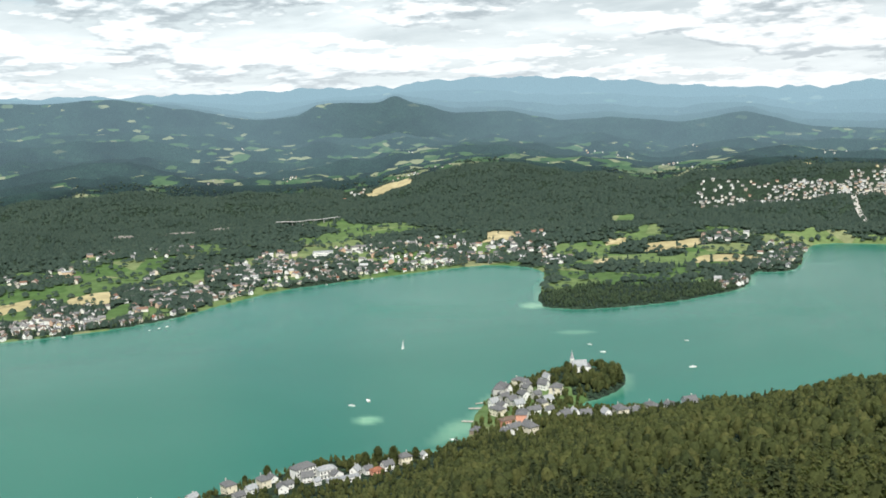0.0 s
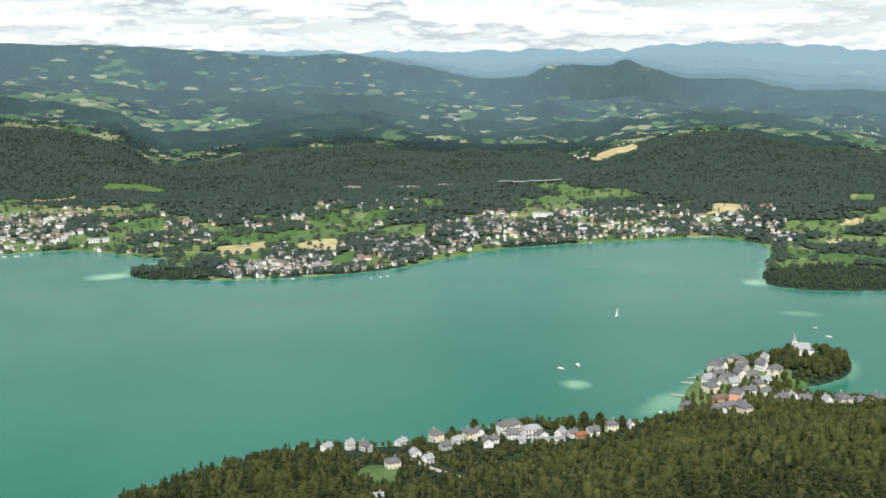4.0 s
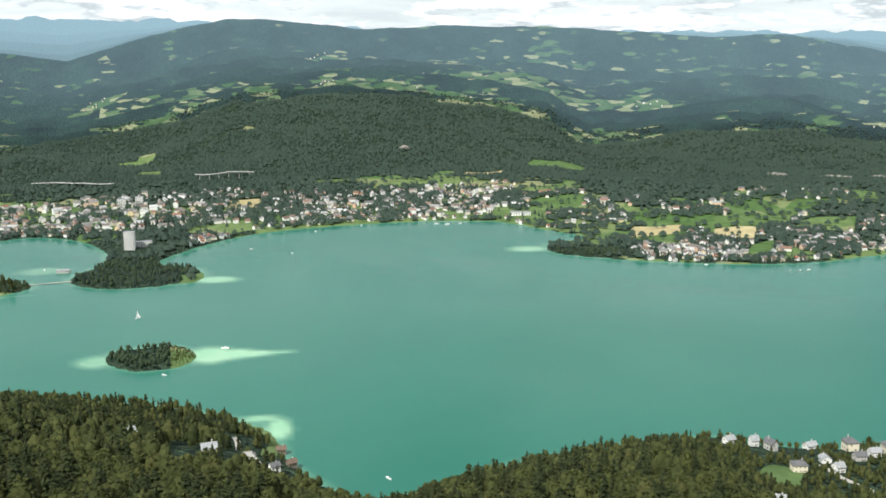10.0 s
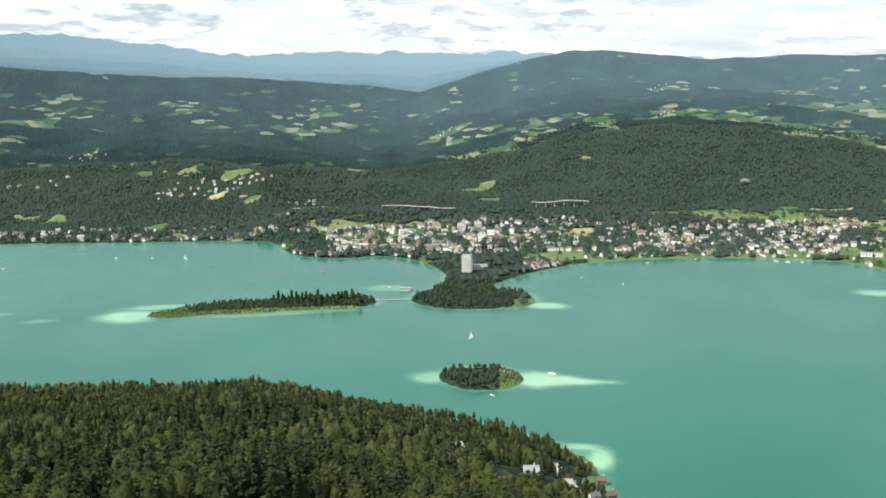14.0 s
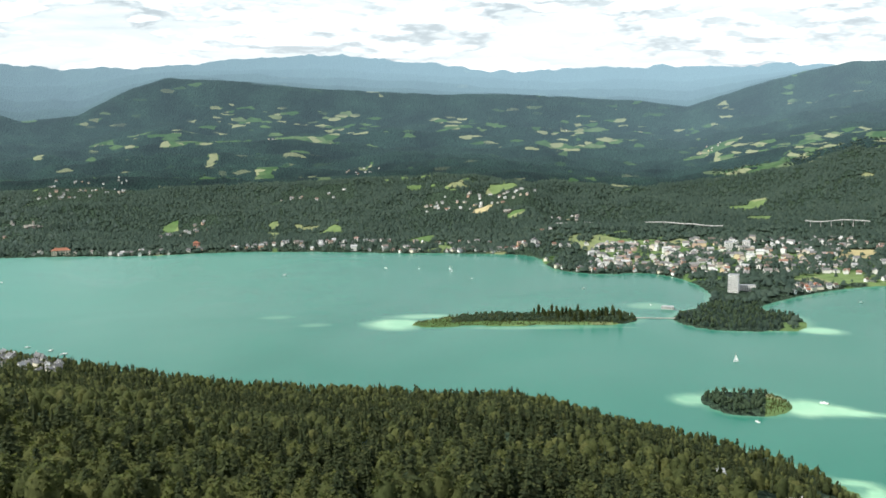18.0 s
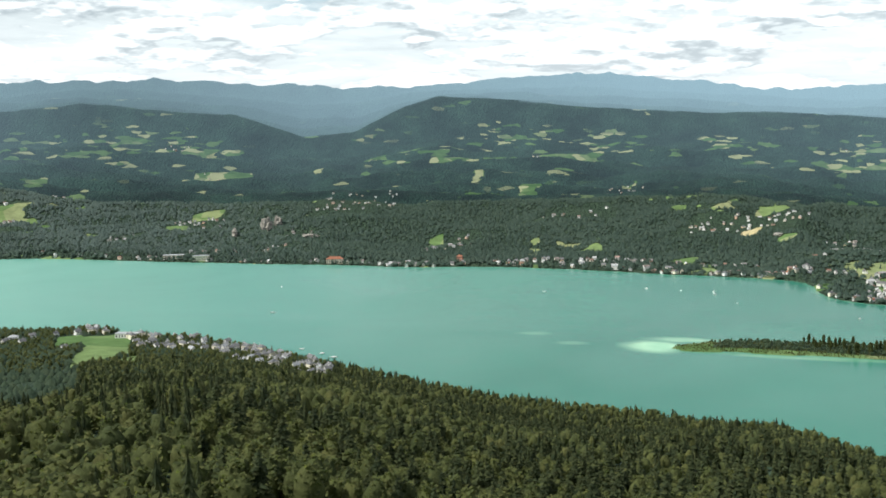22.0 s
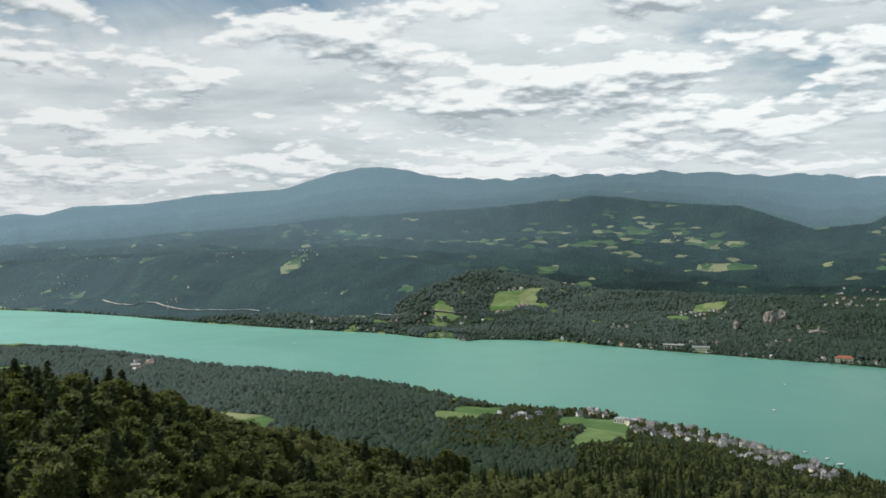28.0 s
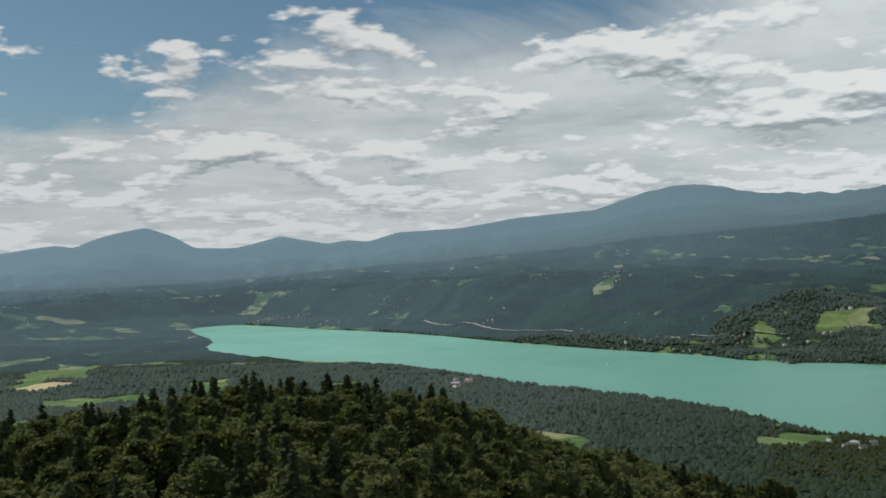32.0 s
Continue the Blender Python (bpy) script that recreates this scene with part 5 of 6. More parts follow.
def tinted(name, stops, rough=0.8):
    """A paint or tile that differs from house to house."""
    m, n, l, b = material(name, (0.5, 0.5, 0.5), rough, 0.25)
    c = ramp(n, l, attribute(n, "tint"), stops)
    l.new(mix(n, l, 0.5, c, ramp(n, l, noise_node(n, l, position(n), 0.8, 5, 0.65), [(0.3, (0.6, 0.6, 0.6)), (0.7, (1.2, 1.2, 1.2))]), "MULTIPLY"), b.inputs["Base Color"])
    return m


WHITE, CREAM, PINK, YELLOW, GREY_WALL = plaster("white_plaster", (0.78, 0.77, 0.74)), plaster("cream_plaster", (0.72, 0.66, 0.52)), plaster("pink_plaster", (0.68, 0.34, 0.24)), plaster("yellow_plaster", (0.74, 0.60, 0.30)), plaster("grey_plaster", (0.50, 0.49, 0.46))
SLATE, BROWN_TILE, RED_TILE, PALE_ROOF = roofing("slate", (0.15, 0.15, 0.155)), roofing("brown_tile", (0.17, 0.12, 0.09)), roofing("red_tile", (0.30, 0.12, 0.07)), roofing("sheet_metal_roof", (0.36, 0.37, 0.38))
WINDOW, _n, _l, _b = material("window_glass", (0.03, 0.035, 0.04), 0.12, 0.6)
WOOD, _n, _l, _b = material("weathered_wood", (0.20, 0.15, 0.11), 0.85, 0.2)
_l.new(ramp(_n, _l, noise_node(_n, _l, position(_n), 1.5, 6, 0.7), [(0.3, (0.13, 0.10, 0.075)), (0.7, (0.30, 0.25, 0.20))]), _b.inputs["Base Color"])
GREY_WOOD = plaster("bleached_wood", (0.44, 0.41, 0.36))
CONCRETE = plaster("concrete", (0.46, 0.45, 0.42))
ASPHALT = plaster("road_gravel", (0.42, 0.40, 0.36))
SAIL, _n, _l, _b = material("white_sailcloth", (0.82, 0.82, 0.80), 0.7, 0.2)
HULL, _n, _l, _b = material("white_gelcoat", (0.80, 0.80, 0.78), 0.3, 0.5)
ROCK, _n, _l, _b = material("pale_rock", (0.34, 0.31, 0.27), 0.95, 0.1)
_l.new(ramp(_n, _l, noise_node(_n, _l, position(_n), 0.12, 8, 0.7), [(0.3, (0.12, 0.11, 0.10)), (0.7, (0.34, 0.32, 0.28))]), _b.inputs["Base Color"])
HOUSE_WALLS = tinted("house_plaster", [(0.0, (0.76, 0.75, 0.72)), (0.45, (0.70, 0.68, 0.63)), (0.6, (0.66, 0.58, 0.45)), (0.75, (0.50, 0.47, 0.42)), (0.9, (0.55, 0.36, 0.26)), (1.0, (0.72, 0.62, 0.38))])
HOUSE_ROOFS = tinted("house_tiles", [(0.0, (0.12, 0.12, 0.12)), (0.40, (0.21, 0.205, 0.20)), (0.62, (0.15, 0.115, 0.095)), (0.74, (0.24, 0.13, 0.09)), (0.84, (0.30, 0.30, 0.30)), (1.0, (0.50, 0.50, 0.50))])


def block(w, d, h, z=0.0, x=0.0, y=0.0):
    v = np.array([(sx * w / 2 + x, sy * d / 2 + y, z + k * h) for k in (0, 1) for sx, sy in ((-1, -1), (1, -1), (1, 1), (-1, 1))])
    f = np.array([(0, 3, 2, 1), (4, 5, 6, 7), (0, 1, 5, 4), (1, 2, 6, 5), (2, 3, 7, 6), (3, 0, 4, 7)])
    return v, f


def joined(pieces):
    vs, fs, k = [], [], 0
    for v, f in pieces:
        vs.append(v)
        fs.append(f + k)
        k += len(v)
    return np.concatenate(vs), np.concatenate(fs)


def gable_walls(w, d, h, rise):
    """Walls with the two gables, ridge along x; sunk a little into the slope."""
    v = np.array([(sx * w / 2, sy * d / 2, z) for z in (-2.5, h) for sx, sy in ((-1, -1), (1, -1), (1, 1), (-1, 1))] + [(-w / 2, 0, h + rise), (w / 2, 0, h + rise)])
    f = np.array([(0, 1, 5, 4), (2, 3, 7, 6), (1, 2, 6, 5), (3, 0, 4, 7), (5, 6, 9, 9), (7, 4, 8, 8)])
    return v, f


def gable_roof(w, d, h, rise, over=0.5, thick=0.22):
    """Two pitched slabs with eaves and thickness."""
    out = []
    for s in (-1, 1):
        y1, z1 = s * (d / 2 + over), h - over * rise / (d / 2)
        a = np.array([(-w / 2 - over, 0, h + rise), (w / 2 + over, 0, h + rise), (w / 2 + over, y1, z1), (-w / 2 - over, y1, z1)])
        v = np.concatenate([a + (0, 0, 0.02), a + (0, 0, thick)])
        out.append((v, np.array([(0, 1, 2, 3), (4, 5, 6, 7), (0, 1, 5, 4), (1, 2, 6, 5), (2, 3, 7, 6), (3, 0, 4, 7)])))
    return joined(out)


def hip_roof(w, d, h, rise, over=0.5):
    a, b, r = w / 2 + over, d / 2 + over, max(0.0, (w - d) / 2)
    v = np.array([(-a, -b, h - 0.15), (a, -b, h - 0.15), (a, b, h - 0.15), (-a, b, h - 0.15), (-a, -b, h + 0.05), (a, -b, h + 0.05), (a, b, h + 0.05), (-a, b, h + 0.05), (-r, 0, h + rise), (r, 0, h + rise)])
    return v, np.array([(0, 3, 2, 1), (0, 1, 5, 4), (1, 2, 6, 5), (2, 3, 7, 6), (3, 0, 4, 7), (4, 5, 9, 8), (5, 6, 9, 9), (6, 7, 8, 9), (7, 4, 8, 8)])


def quads(name, vf, mat):
    """Faces may repeat a corner: those become triangles."""
    v, f = vf
    me = bpy.data.meshes.new(name)
    me.from_pydata([tuple(p) for p in v], [], [tuple(dict.fromkeys(int(i) for i in q)) for q in f])
    me.materials.append(mat)
    me.update()
    return me


def make_house(kind, w, d, h, rise, wall, roof, label, category, group, storeys=2, hip=False, sides=(-1, 1)):
    """A house: walls, roof, chimney, door and the windows of its long sides and gables."""
    root = new(kind)
    part("wall", quads("wall", block(w, d, h + 2.5, -2.5) if hip else gable_walls(w, d, h, rise), wall), root)
    part("roof", quads("roof", (hip_roof if hip else gable_roof)(w, d, h, rise), roof), root)
    part("chimney", quads("chimney", block(0.55, 0.55, rise * 0.9 + 0.5, h + 0.35 * rise, w * 0.22, d * 0.12), GREY_WALL), root)
    me = quads("window", block(0.75, 0.08, 0.95), WINDOW)
    end = quads("window", block(0.08, 0.75, 0.95), WINDOW)
    for k in range(storeys):
        z = (k + 0.36) * h / storeys
        for s in sides:
            for x in (np.arange(3) - 1) * w * 0.3:
                part("window", me, root).location = (x, s * d / 2, z)
            part("window", end, root).location = (s * w / 2, d * 0.18 * (1 if k else -1), z)
    part("door", quads("door", block(0.8, 0.1, 1.5), WOOD), root).location = (w * 0.15, -d / 2 - 0.01, 0.0)
    return tagged(root, label, category, group)


def stand(b, d, turn=0.0, scale=1.0, sink=0.0):
    z = float(ground_at(np.array([b]), np.array([d]))[0])
    x, y = polar([b, d])[0]
    s = scale if isinstance(scale, tuple) else (scale,) * 3
    return pose(x, y, max(z, 0.4) - sink, 0, 0, turn) @ Matrix.Diagonal((*s, 1))


def settle(protos, spots, seed, low=0.85, high=1.2, face=None):
    """Copies of some houses at bearings and distances, the first of each kind being the thing itself."""
    g = np.random.default_rng(seed)
    todo, last = [], {}
    for k, (b, d) in enumerate(spots):
        i = k if k < len(protos) else int(g.integers(0, len(protos)))
        turn = (face if face is not None else -b + 35) + g.choice([0, 90]) + g.normal(0, 12)
        m = stand(b, d, turn, (g.uniform(low, high), g.uniform(low, high), g.uniform(low, high)))
        if k < len(protos):
            last[i] = m
        else:
            copy_thing(protos[i], m)
    for i, m in last.items():
        protos[i].matrix_basis = m


def villas(group, place, sides=(-1, 1), tile=None):
    made = [make_house("house", 8.5, 6.5, 4.6, 2.6, WHITE, SLATE, "white plastered house with grey slate roof " + place, "house", group, sides=sides),
            make_house("house", 7.0, 6.0, 4.2, 2.8, WHITE, SLATE if tile else BROWN_TILE, ("white house with dark gable roof " if tile else "white house with brown tiled gable roof ") + place, "house", group, sides=sides),
            make_house("house", 9.5, 7.0, 5.6, 2.4, CREAM, SLATE, "cream guest house with dark hipped roof " + place, "house", group, 2, True, sides),
            make_house("house", 7.5, 6.2, 4.4, 2.6, GREY_WALL, SLATE if tile else BROWN_TILE, ("weathered grey house with slate roof " if tile else "weathered grey house with brown roof ") + place, "house", group, sides=sides),
            make_house("house", 6.5, 5.6, 4.0, 2.6, WHITE, tile or RED_TILE, ("small white house with grey roof " if tile else "small white house with red tiled roof ") + place, "house", group, sides=sides)]
    return made


settle(villas("houses on the peninsula", "on the peninsula", tile=PALE_ROOF), PENINSULA, 31, 0.95, 1.4)
settle(villas("houses on the near shore", "on the near shore", tile=PALE_ROOF), SHORE_HOUSES, 32, 0.8, 1.2)
settle(villas("houses of the western village", "in the western village", (-1,), PALE_ROOF), VILLAGE_W, 33, 0.8, 1.2)


# houses of the towns across the lake: the shore row as things, the rest joined
def far_houses():
    g = np.random.default_rng(41)
    rows, rest = [], []
    for b, d, w, h, n in TOWNS + TOWNS_M + TOWNS_W:
        k, n = 0, int(n * (1.15 if d < 2000 and -12 < b < 14 else 0.9))
        tries = 0
        while k < n and tries < n * 12:
            tries += 1
            u, v = g.uniform(-1, 1), g.uniform(-1, 1)
            a, q = b + u * w + 0.12 * w * v, d + v * h + 0.25 * h * u
            one = (np.array([a]), np.array([q]))
            sd = float(ground_at(*one, SHORE)[0])
            if sd > -6 or inside(MEADOWS + GRAIN + MEADOWS_W, *one)[0] > 0.05:
                continue
            p = polar([a, q])[0]
            if (rest and min(abs(p[0] - o[2]) + abs(p[1] - o[3]) for o in rest[-150:]) < 12) or float(free(*one)[0]) < 0.5:
                continue
            rest.append((a, q, p[0], p[1], sd))
            k += 1
    # hamlets in the country behind
    for _ in range(150):
        a, q = g.uniform(-62, 76), g.uniform(2750, 4150)
        if ground_at(np.array([a]), np.array([q]), CLEAR)[0] < 0.34 or q < ring("valley", np.array([a]))[0]:
            continue
        for _k in range(int(g.integers(2, 9))):
            a1, q1 = a + g.normal(0, 0.35), q + g.normal(0, 16)
            p = polar([a1, q1])[0]
            rest.append((a1, q1, p[0], p[1], -99.0))
    # villas right at the water
    for a in np.arange(-62, 70, 0.55):
        a = a + g.uniform(-0.25, 0.25)
        if math.sin(a * 2.3) + math.sin(a * 0.9 + 1) < -0.5:
            continue
        if -4.5 < a < 3.2 or 20.5 < a < 27 or 55 < a < 64.5:
            continue
        q = np.arange(1250, 3000, 3.0)
        sd = ground_at(np.full(len(q), a), q, SHORE)
        hit = np.where((sd[:-1] > 0) & (sd[1:] <= 0))[0]
        if len(hit):
            d = q[hit[-1]] + g.uniform(10, 34)
            p = polar([a, d])[0]
            if float(free(np.array([a]), np.array([d]))[0]) > 0.5:
                rest.append((a, d, p[0], p[1], -14.0))
    return rest


FAR_HOUSES = far_houses()
order = sorted(range(len(FAR_HOUSES)), key=lambda i: FAR_HOUSES[i][1] if FAR_HOUSES[i][4] > -40 else 9e9)
ROW = set(order[:225])
settle(villas("lakeside villas across the water", "beside the far shore", (-1,)), [FAR_HOUSES[i][:2] for i in sorted(ROW)], 34, 0.7, 1.05)


def joined_houses():
    g = np.random.default_rng(43)
    V, F, T, M, off = [], [], [], [], 0
    for i, (a, d, x, y, sd) in enumerate(FAR_HOUSES):
        if i in ROW:
            continue
        far = d > 3100
        s = 0.62 if far else 0.78 if d > 2150 else 1.0
        w, dp, h, rise = g.uniform(5.5, 10.5) * s, g.uniform(5.0, 7.5) * s, g.choice([2.6, 3.4, 4.2, 5.6]) * s, g.uniform(1.8, 3.0) * s
        if d < 2000 and g.uniform() < (0.5 if -12 < a < 3 else 0.16):
            w, dp, h = w * 1.5, dp * 1.25, h * 1.5
        z = float(ground_at(np.array([a]), np.array([d]))[0])
        t = math.radians(-a + g.choice([0, 90]) + g.normal(0, 18))
        rot = np.array([[math.cos(t), -math.sin(t), 0], [math.sin(t), math.cos(t), 0], [0, 0, 1]])
        wt, rt = g.uniform() ** 1.5, g.uniform()
        for (v, f), tint, mi in ((gable_walls(w, dp, h, rise), wt, 0), (gable_roof(w, dp, h, rise), rt, 1)):
            V.append(v @ rot.T + (x, y, z))
            F.append(f + off)
            T.append(np.full(len(v), tint))
            M += [mi] * len(f)
            off += len(v)
    me = bpy.data.meshes.new("town_houses")
    v = np.concatenate(V)
    f = [tuple(dict.fromkeys(q)) for q in np.concatenate(F).tolist()]
    me.from_pydata(v.tolist(), [], f)
    me.materials.append(HOUSE_WALLS), me.materials.append(HOUSE_ROOFS)
    me.polygons.foreach_set("material_index", np.array(M, np.int32))
    me.attributes.new("tint", "FLOAT", "POINT").data.foreach_set("value", np.concatenate(T).astype(np.float32))
    me.update()
    tagged(new("town_houses", me), "white and grey houses of the lakeside towns", "houses", kind="stuff")


joined_houses()


# ---- the pilgrimage church on its hill ----
def church():
    root = new("church")
    part("nave", quads("nave", gable_walls(13, 7.5, 6.0, 5.2), WHITE), root)
    part("roof", quads("roof", gable_roof(13, 7.5, 6.0, 5.2, 0.4), PALE_ROOF), root, "steep grey shingled nave roof")
    choir = part("choir", quads("choir", block(4.5, 5.6, 7.5, -2.5, 8.0), WHITE), root)
    part("choir_roof", quads("choir_roof", hip_roof(4.5, 5.6, 5.0, 3.6), SLATE), choir).location = (8.0, 0, 0)
    tower = part("tower", quads("tower", block(3.6, 3.6, 14.5, -2.5, -6.0, 4.0), WHITE), root, "white bell tower")
    n = 8
    ring_ = [(-6.0 + 2.3 * math.cos(2 * math.pi * (k + .5) / n), 4.0 + 2.3 * math.sin(2 * math.pi * (k + .5) / n), 12.0) for k in range(n)]
    waist = [(-6.0 + 1.1 * math.cos(2 * math.pi * (k + .5) / n), 4.0 + 1.1 * math.sin(2 * math.pi * (k + .5) / n), 14.6) for k in range(n)]
    f = [(k, (k + 1) % n, n + (k + 1) % n, n + k) for k in range(n)] + [(n + k, n + (k + 1) % n, 2 * n, 2 * n) for k in range(n)]
    part("spire", quads("spire", (np.array(ring_ + waist + [(-6.0, 4.0, 20.5)]), np.array(f)), PALE_ROOF), tower, "pointed grey spire")
    me = quads("window", block(0.7, 0.1, 2.4), WINDOW)
    for x in (-3.5, 0, 3.5):
        for s in (-1, 1):
            part("window", me, root).location = (x, s * 3.76, 2.2)
    for s in (-1, 1):
        part("belfry_opening", quads("belfry_opening", block(0.9, 0.1, 1.5), WINDOW), tower).location = (-6.0, 4.0 + s * 1.81, 9.3)
    root.matrix_basis = stand(*CHURCH, -48, 1.02)
    tagged(root, "white hilltop church with steep grey roof and pointed tower", "church")
    chapel = make_house("chapel", 8, 5.5, 4.6, 3.6, WHITE, PALE_ROOF, "small white chapel below the church", "chapel", "")
    chapel.matrix_basis = stand(55.9, 977, 70)


church()


def big_block(kind, b, d, turn, w, dp, h, wall, roof, label, category, floors, bays, rise=0.0, balcony=True, sink=0.0):
    """A hotel or other long block with rows of windows and balconies."""
    root = new(kind)
    part("wall", quads("wall", block(w, dp, h + 3, -3), wall), root)
    if rise:
        part("roof", quads("roof", hip_roof(w, dp, h, rise), roof), root)
    else:
        part("roof", quads("roof", block(w + 0.5, dp + 0.5, 0.4, h), roof), root)
    me, be = quads("window", block(0.42 * w / bays, 0.1, 0.44 * h / floors), WINDOW), quads("balcony", block(0.96 * w, 0.9, 0.18), CONCRETE)
    for k in range(floors):
        z = (k + 0.28) * h / floors
        for s in (-1, 1):
            for j in range(bays):
                part("window", me, root).location = ((j + 0.5 - bays / 2) * w / bays, s * dp / 2, z)
        if balcony:
            part("balcony", be, root).location = (0, -dp / 2 - 0.45, k * h / floors + 0.1)
    root.matrix_basis = stand(b, d, turn, 1.0, sink)
    return tagged(root, label, category)


big_block("hotel_tower", -0.8, 1528, -10, 14, 11, 25, WHITE, PALE_ROOF, "white high-rise hotel with balconies beside the park", "hotel", 8, 5)
big_block("hotel_wing", -0.1, 1546, 5, 22, 9, 8, WHITE, PALE_ROOF, "low white wing beside the high-rise hotel", "hotel", 3, 7)
big_block("apartment_block", -1.1, 1915, 0, 15, 11, 13, WHITE, PALE_ROOF, "white terraced apartment block above the town", "apartments", 4, 5)
big_block("apartment_block", -0.2, 1922, 0, 13, 11, 16, WHITE, PALE_ROOF, "white stepped apartment block above the town", "apartments", 5, 4)
big_block("pink_hotel", 54.45, 868, 30, 15, 9, 9, PINK, SLATE, "salmon pink hotel with white balconies", "hotel", 4, 6, 3.0)
big_block("pink_hotel", 53.7, 862, -20, 16, 8, 6, PINK, BROWN_TILE, "salmon pink low hotel wing", "hotel", 2, 6, 2.4)
big_block("lake_hotel", 53.3, 948, 25, 18, 10, 9, GREY_WALL, SLATE, "grey lakeside hotel with steep slate roof", "hotel", 3, 6, 4.5)
big_block("parsonage", 56.4, 944, 15, 12, 10, 7, CREAM, SLATE, "pale yellow square house with hipped grey roof", "house", 2, 4, 3.6, False)
big_block("white_hotel", 42.1, 750, -10, 17, 9, 8, WHITE, SLATE, "white shore hotel with dark roof", "hotel", 3, 6, 3.4)
big_block("white_hotel", 43.4, 744, -24, 13, 8, 7, WHITE, PALE_ROOF, "white shore guest house with a pale roof", "hotel", 2, 5, 2.6)
big_block("white_hall", 44.3, 730, -28, 24, 6, 3.2, WHITE, PALE_ROOF, "long low white hall by the shore", "hall", 1, 8, 0.0, False)
big_block("orange_house", 46.2, 742, -20, 9, 6, 3.6, PINK, RED_TILE, "orange house with red tiled roof by the shore", "house", 2, 3, 2.2, False)
big_block("boat_hall", -47.4, 1404, 30, 30, 12, 6, WHITE, PALE_ROOF, "large boat hall with a pale metal roof", "hall", 1, 8, 0.0, False)
big_block("white_villa", -53.0, 1391, 40, 11, 9, 7.5, WHITE, PALE_ROOF, "bright white villa among trees", "house", 2, 4, 2.4, False)
big_block("factory_hall", -44.9, 2262, 42, 44, 16, 8, CREAM, PALE_ROOF, "long pale factory hall on the far shore", "factory", 2, 10, 0.0, False)
big_block("factory_hall", -43.5, 2215, 42, 34, 14, 10, CREAM, PALE_ROOF, "pale factory building on the far shore", "factory", 2, 8, 0.0, False)
big_block("red_manor", -36.4, 2112, 35, 34, 13, 9, CREAM, RED_TILE, "cream manor with red tiled roof across the lake", "manor", 3, 8, 5.0, False)
big_block("red_villa", -29.6, 2090, 30, 12, 10, 9, PINK, RED_TILE, "reddish villa in the woods across the lake", "villa", 3, 3, 4.0, False)
big_block("long_market_hall", 20.2, 1772, -22, 34, 14, 5, WHITE, PALE_ROOF, "long white hall with a flat roof by the bay", "hall", 1, 8, 0.0, False)
big_block("school_building", 43.9, 1895, -45, 36, 16, 9, WHITE, PALE_ROOF, "large white building in the lakeside town", "building", 3, 9, 0.0, False)


def cabins():
    labels = ("yellow timber cabin with a pale roof in the woods", "grey hut between trees", "brown boathouse on the water's edge", "brown boathouse beside the landing", "grey house by the forest road", "red roofed lodge hidden in the woods", "long grey shed beside the meadow", "small white house beside the gravel road")
    walls, roofs = (YELLOW, GREY_WALL, WOOD, WOOD, GREY_WALL, CREAM, GREY_WALL, WHITE), (PALE_ROOF, PALE_ROOF, BROWN_TILE, BROWN_TILE, SLATE, RED_TILE, PALE_ROOF, SLATE)
    for k, (b, d) in enumerate(CABINS):
        ob = make_house("cabin", 6.2, 4.8, 3.4, 2.0, walls[k], roofs[k], labels[k], "cabin", "", 1)
        ob.matrix_basis = stand(b, d, -b + (25 if k % 2 else 5), 0.85 if k < 2 else 1.0)


cabins()


# ---- roads and bridges ----
def ribbon(name, pts, width, mat, label, category, lift=0.6, deck=0.0):
    """A strip of road laid over the ground, or carried on piers."""
    p = polar([v for q in pts for v in q[:2]])
    s = np.linspace(0, len(p) - 1, 12 * (len(p) - 1) + 1)
    k = np.arange(len(p))
    x, y = np.interp(s, k, p[:, 0]), np.interp(s, k, p[:, 1])
    az, r = np.degrees(np.arctan2(x, y)), np.hypot(x, y)
    z = np.maximum(ground_at(az, r), 0) + lift
    z = np.maximum(soften(z, 3), z) + deck
    dx, dy = np.gradient(x), np.gradient(y)
    n = np.hypot(dx, dy)
    ux, uy = -dy / n * width / 2, dx / n * width / 2
    rows = [np.stack([x + a * ux, y + a * uy, z + b], 1) for a, b in ((-1, 0), (1, 0), (1, -0.5), (-1, -0.5))]
    m = len(x)
    v = np.concatenate(rows)
    f = [(q * m + i, q * m + i + 1, ((q + 1) % 4) * m + i + 1, ((q + 1) % 4) * m + i) for q in range(4) for i in range(m - 1)]
    root = new(name, np_mesh(name, v, f, [mat]))
    tagged(root, label, category, kind="structure")
    if deck:
        for i in range(2, m, 4):
            g = float(ground_at(az[i:i + 1], r[i:i + 1])[0])
            if z[i] - g > 1.5:
                part("pier", quads("pier", block(1.4, 1.4, z[i] - g + 0.6, g - 0.8 - 0.0, x[i], y[i]), CONCRETE), root)
    return root


ribbon("road_1", [(-75.1, 3600), (-74.6, 3500), (-74.0, 3420), (-72.4, 3280), (-70.9, 3150), (-69.0, 3050), (-67.1, 2960)], 9, ASPHALT, "pale motorway curving along the far slope", "road", 2.5)
ribbon("road_2", [(-60.9, 2773), (-58.6, 2745), (-56.1, 2731)], 8, ASPHALT, "pale motorway above the far shore", "road", 2.5)
ribbon("road_3", [(-10.2, 2185), (-8.8, 2205), (-7.4, 2240)], 9, CONCRETE, "motorway viaduct above the town", "road", 4.0, 5.0)
ribbon("road_4", [(-5.4, 2167), (-3.4, 2130), (-1.4, 2105)], 9, CONCRETE, "pale motorway viaduct above the town", "road", 4.0, 4.0)
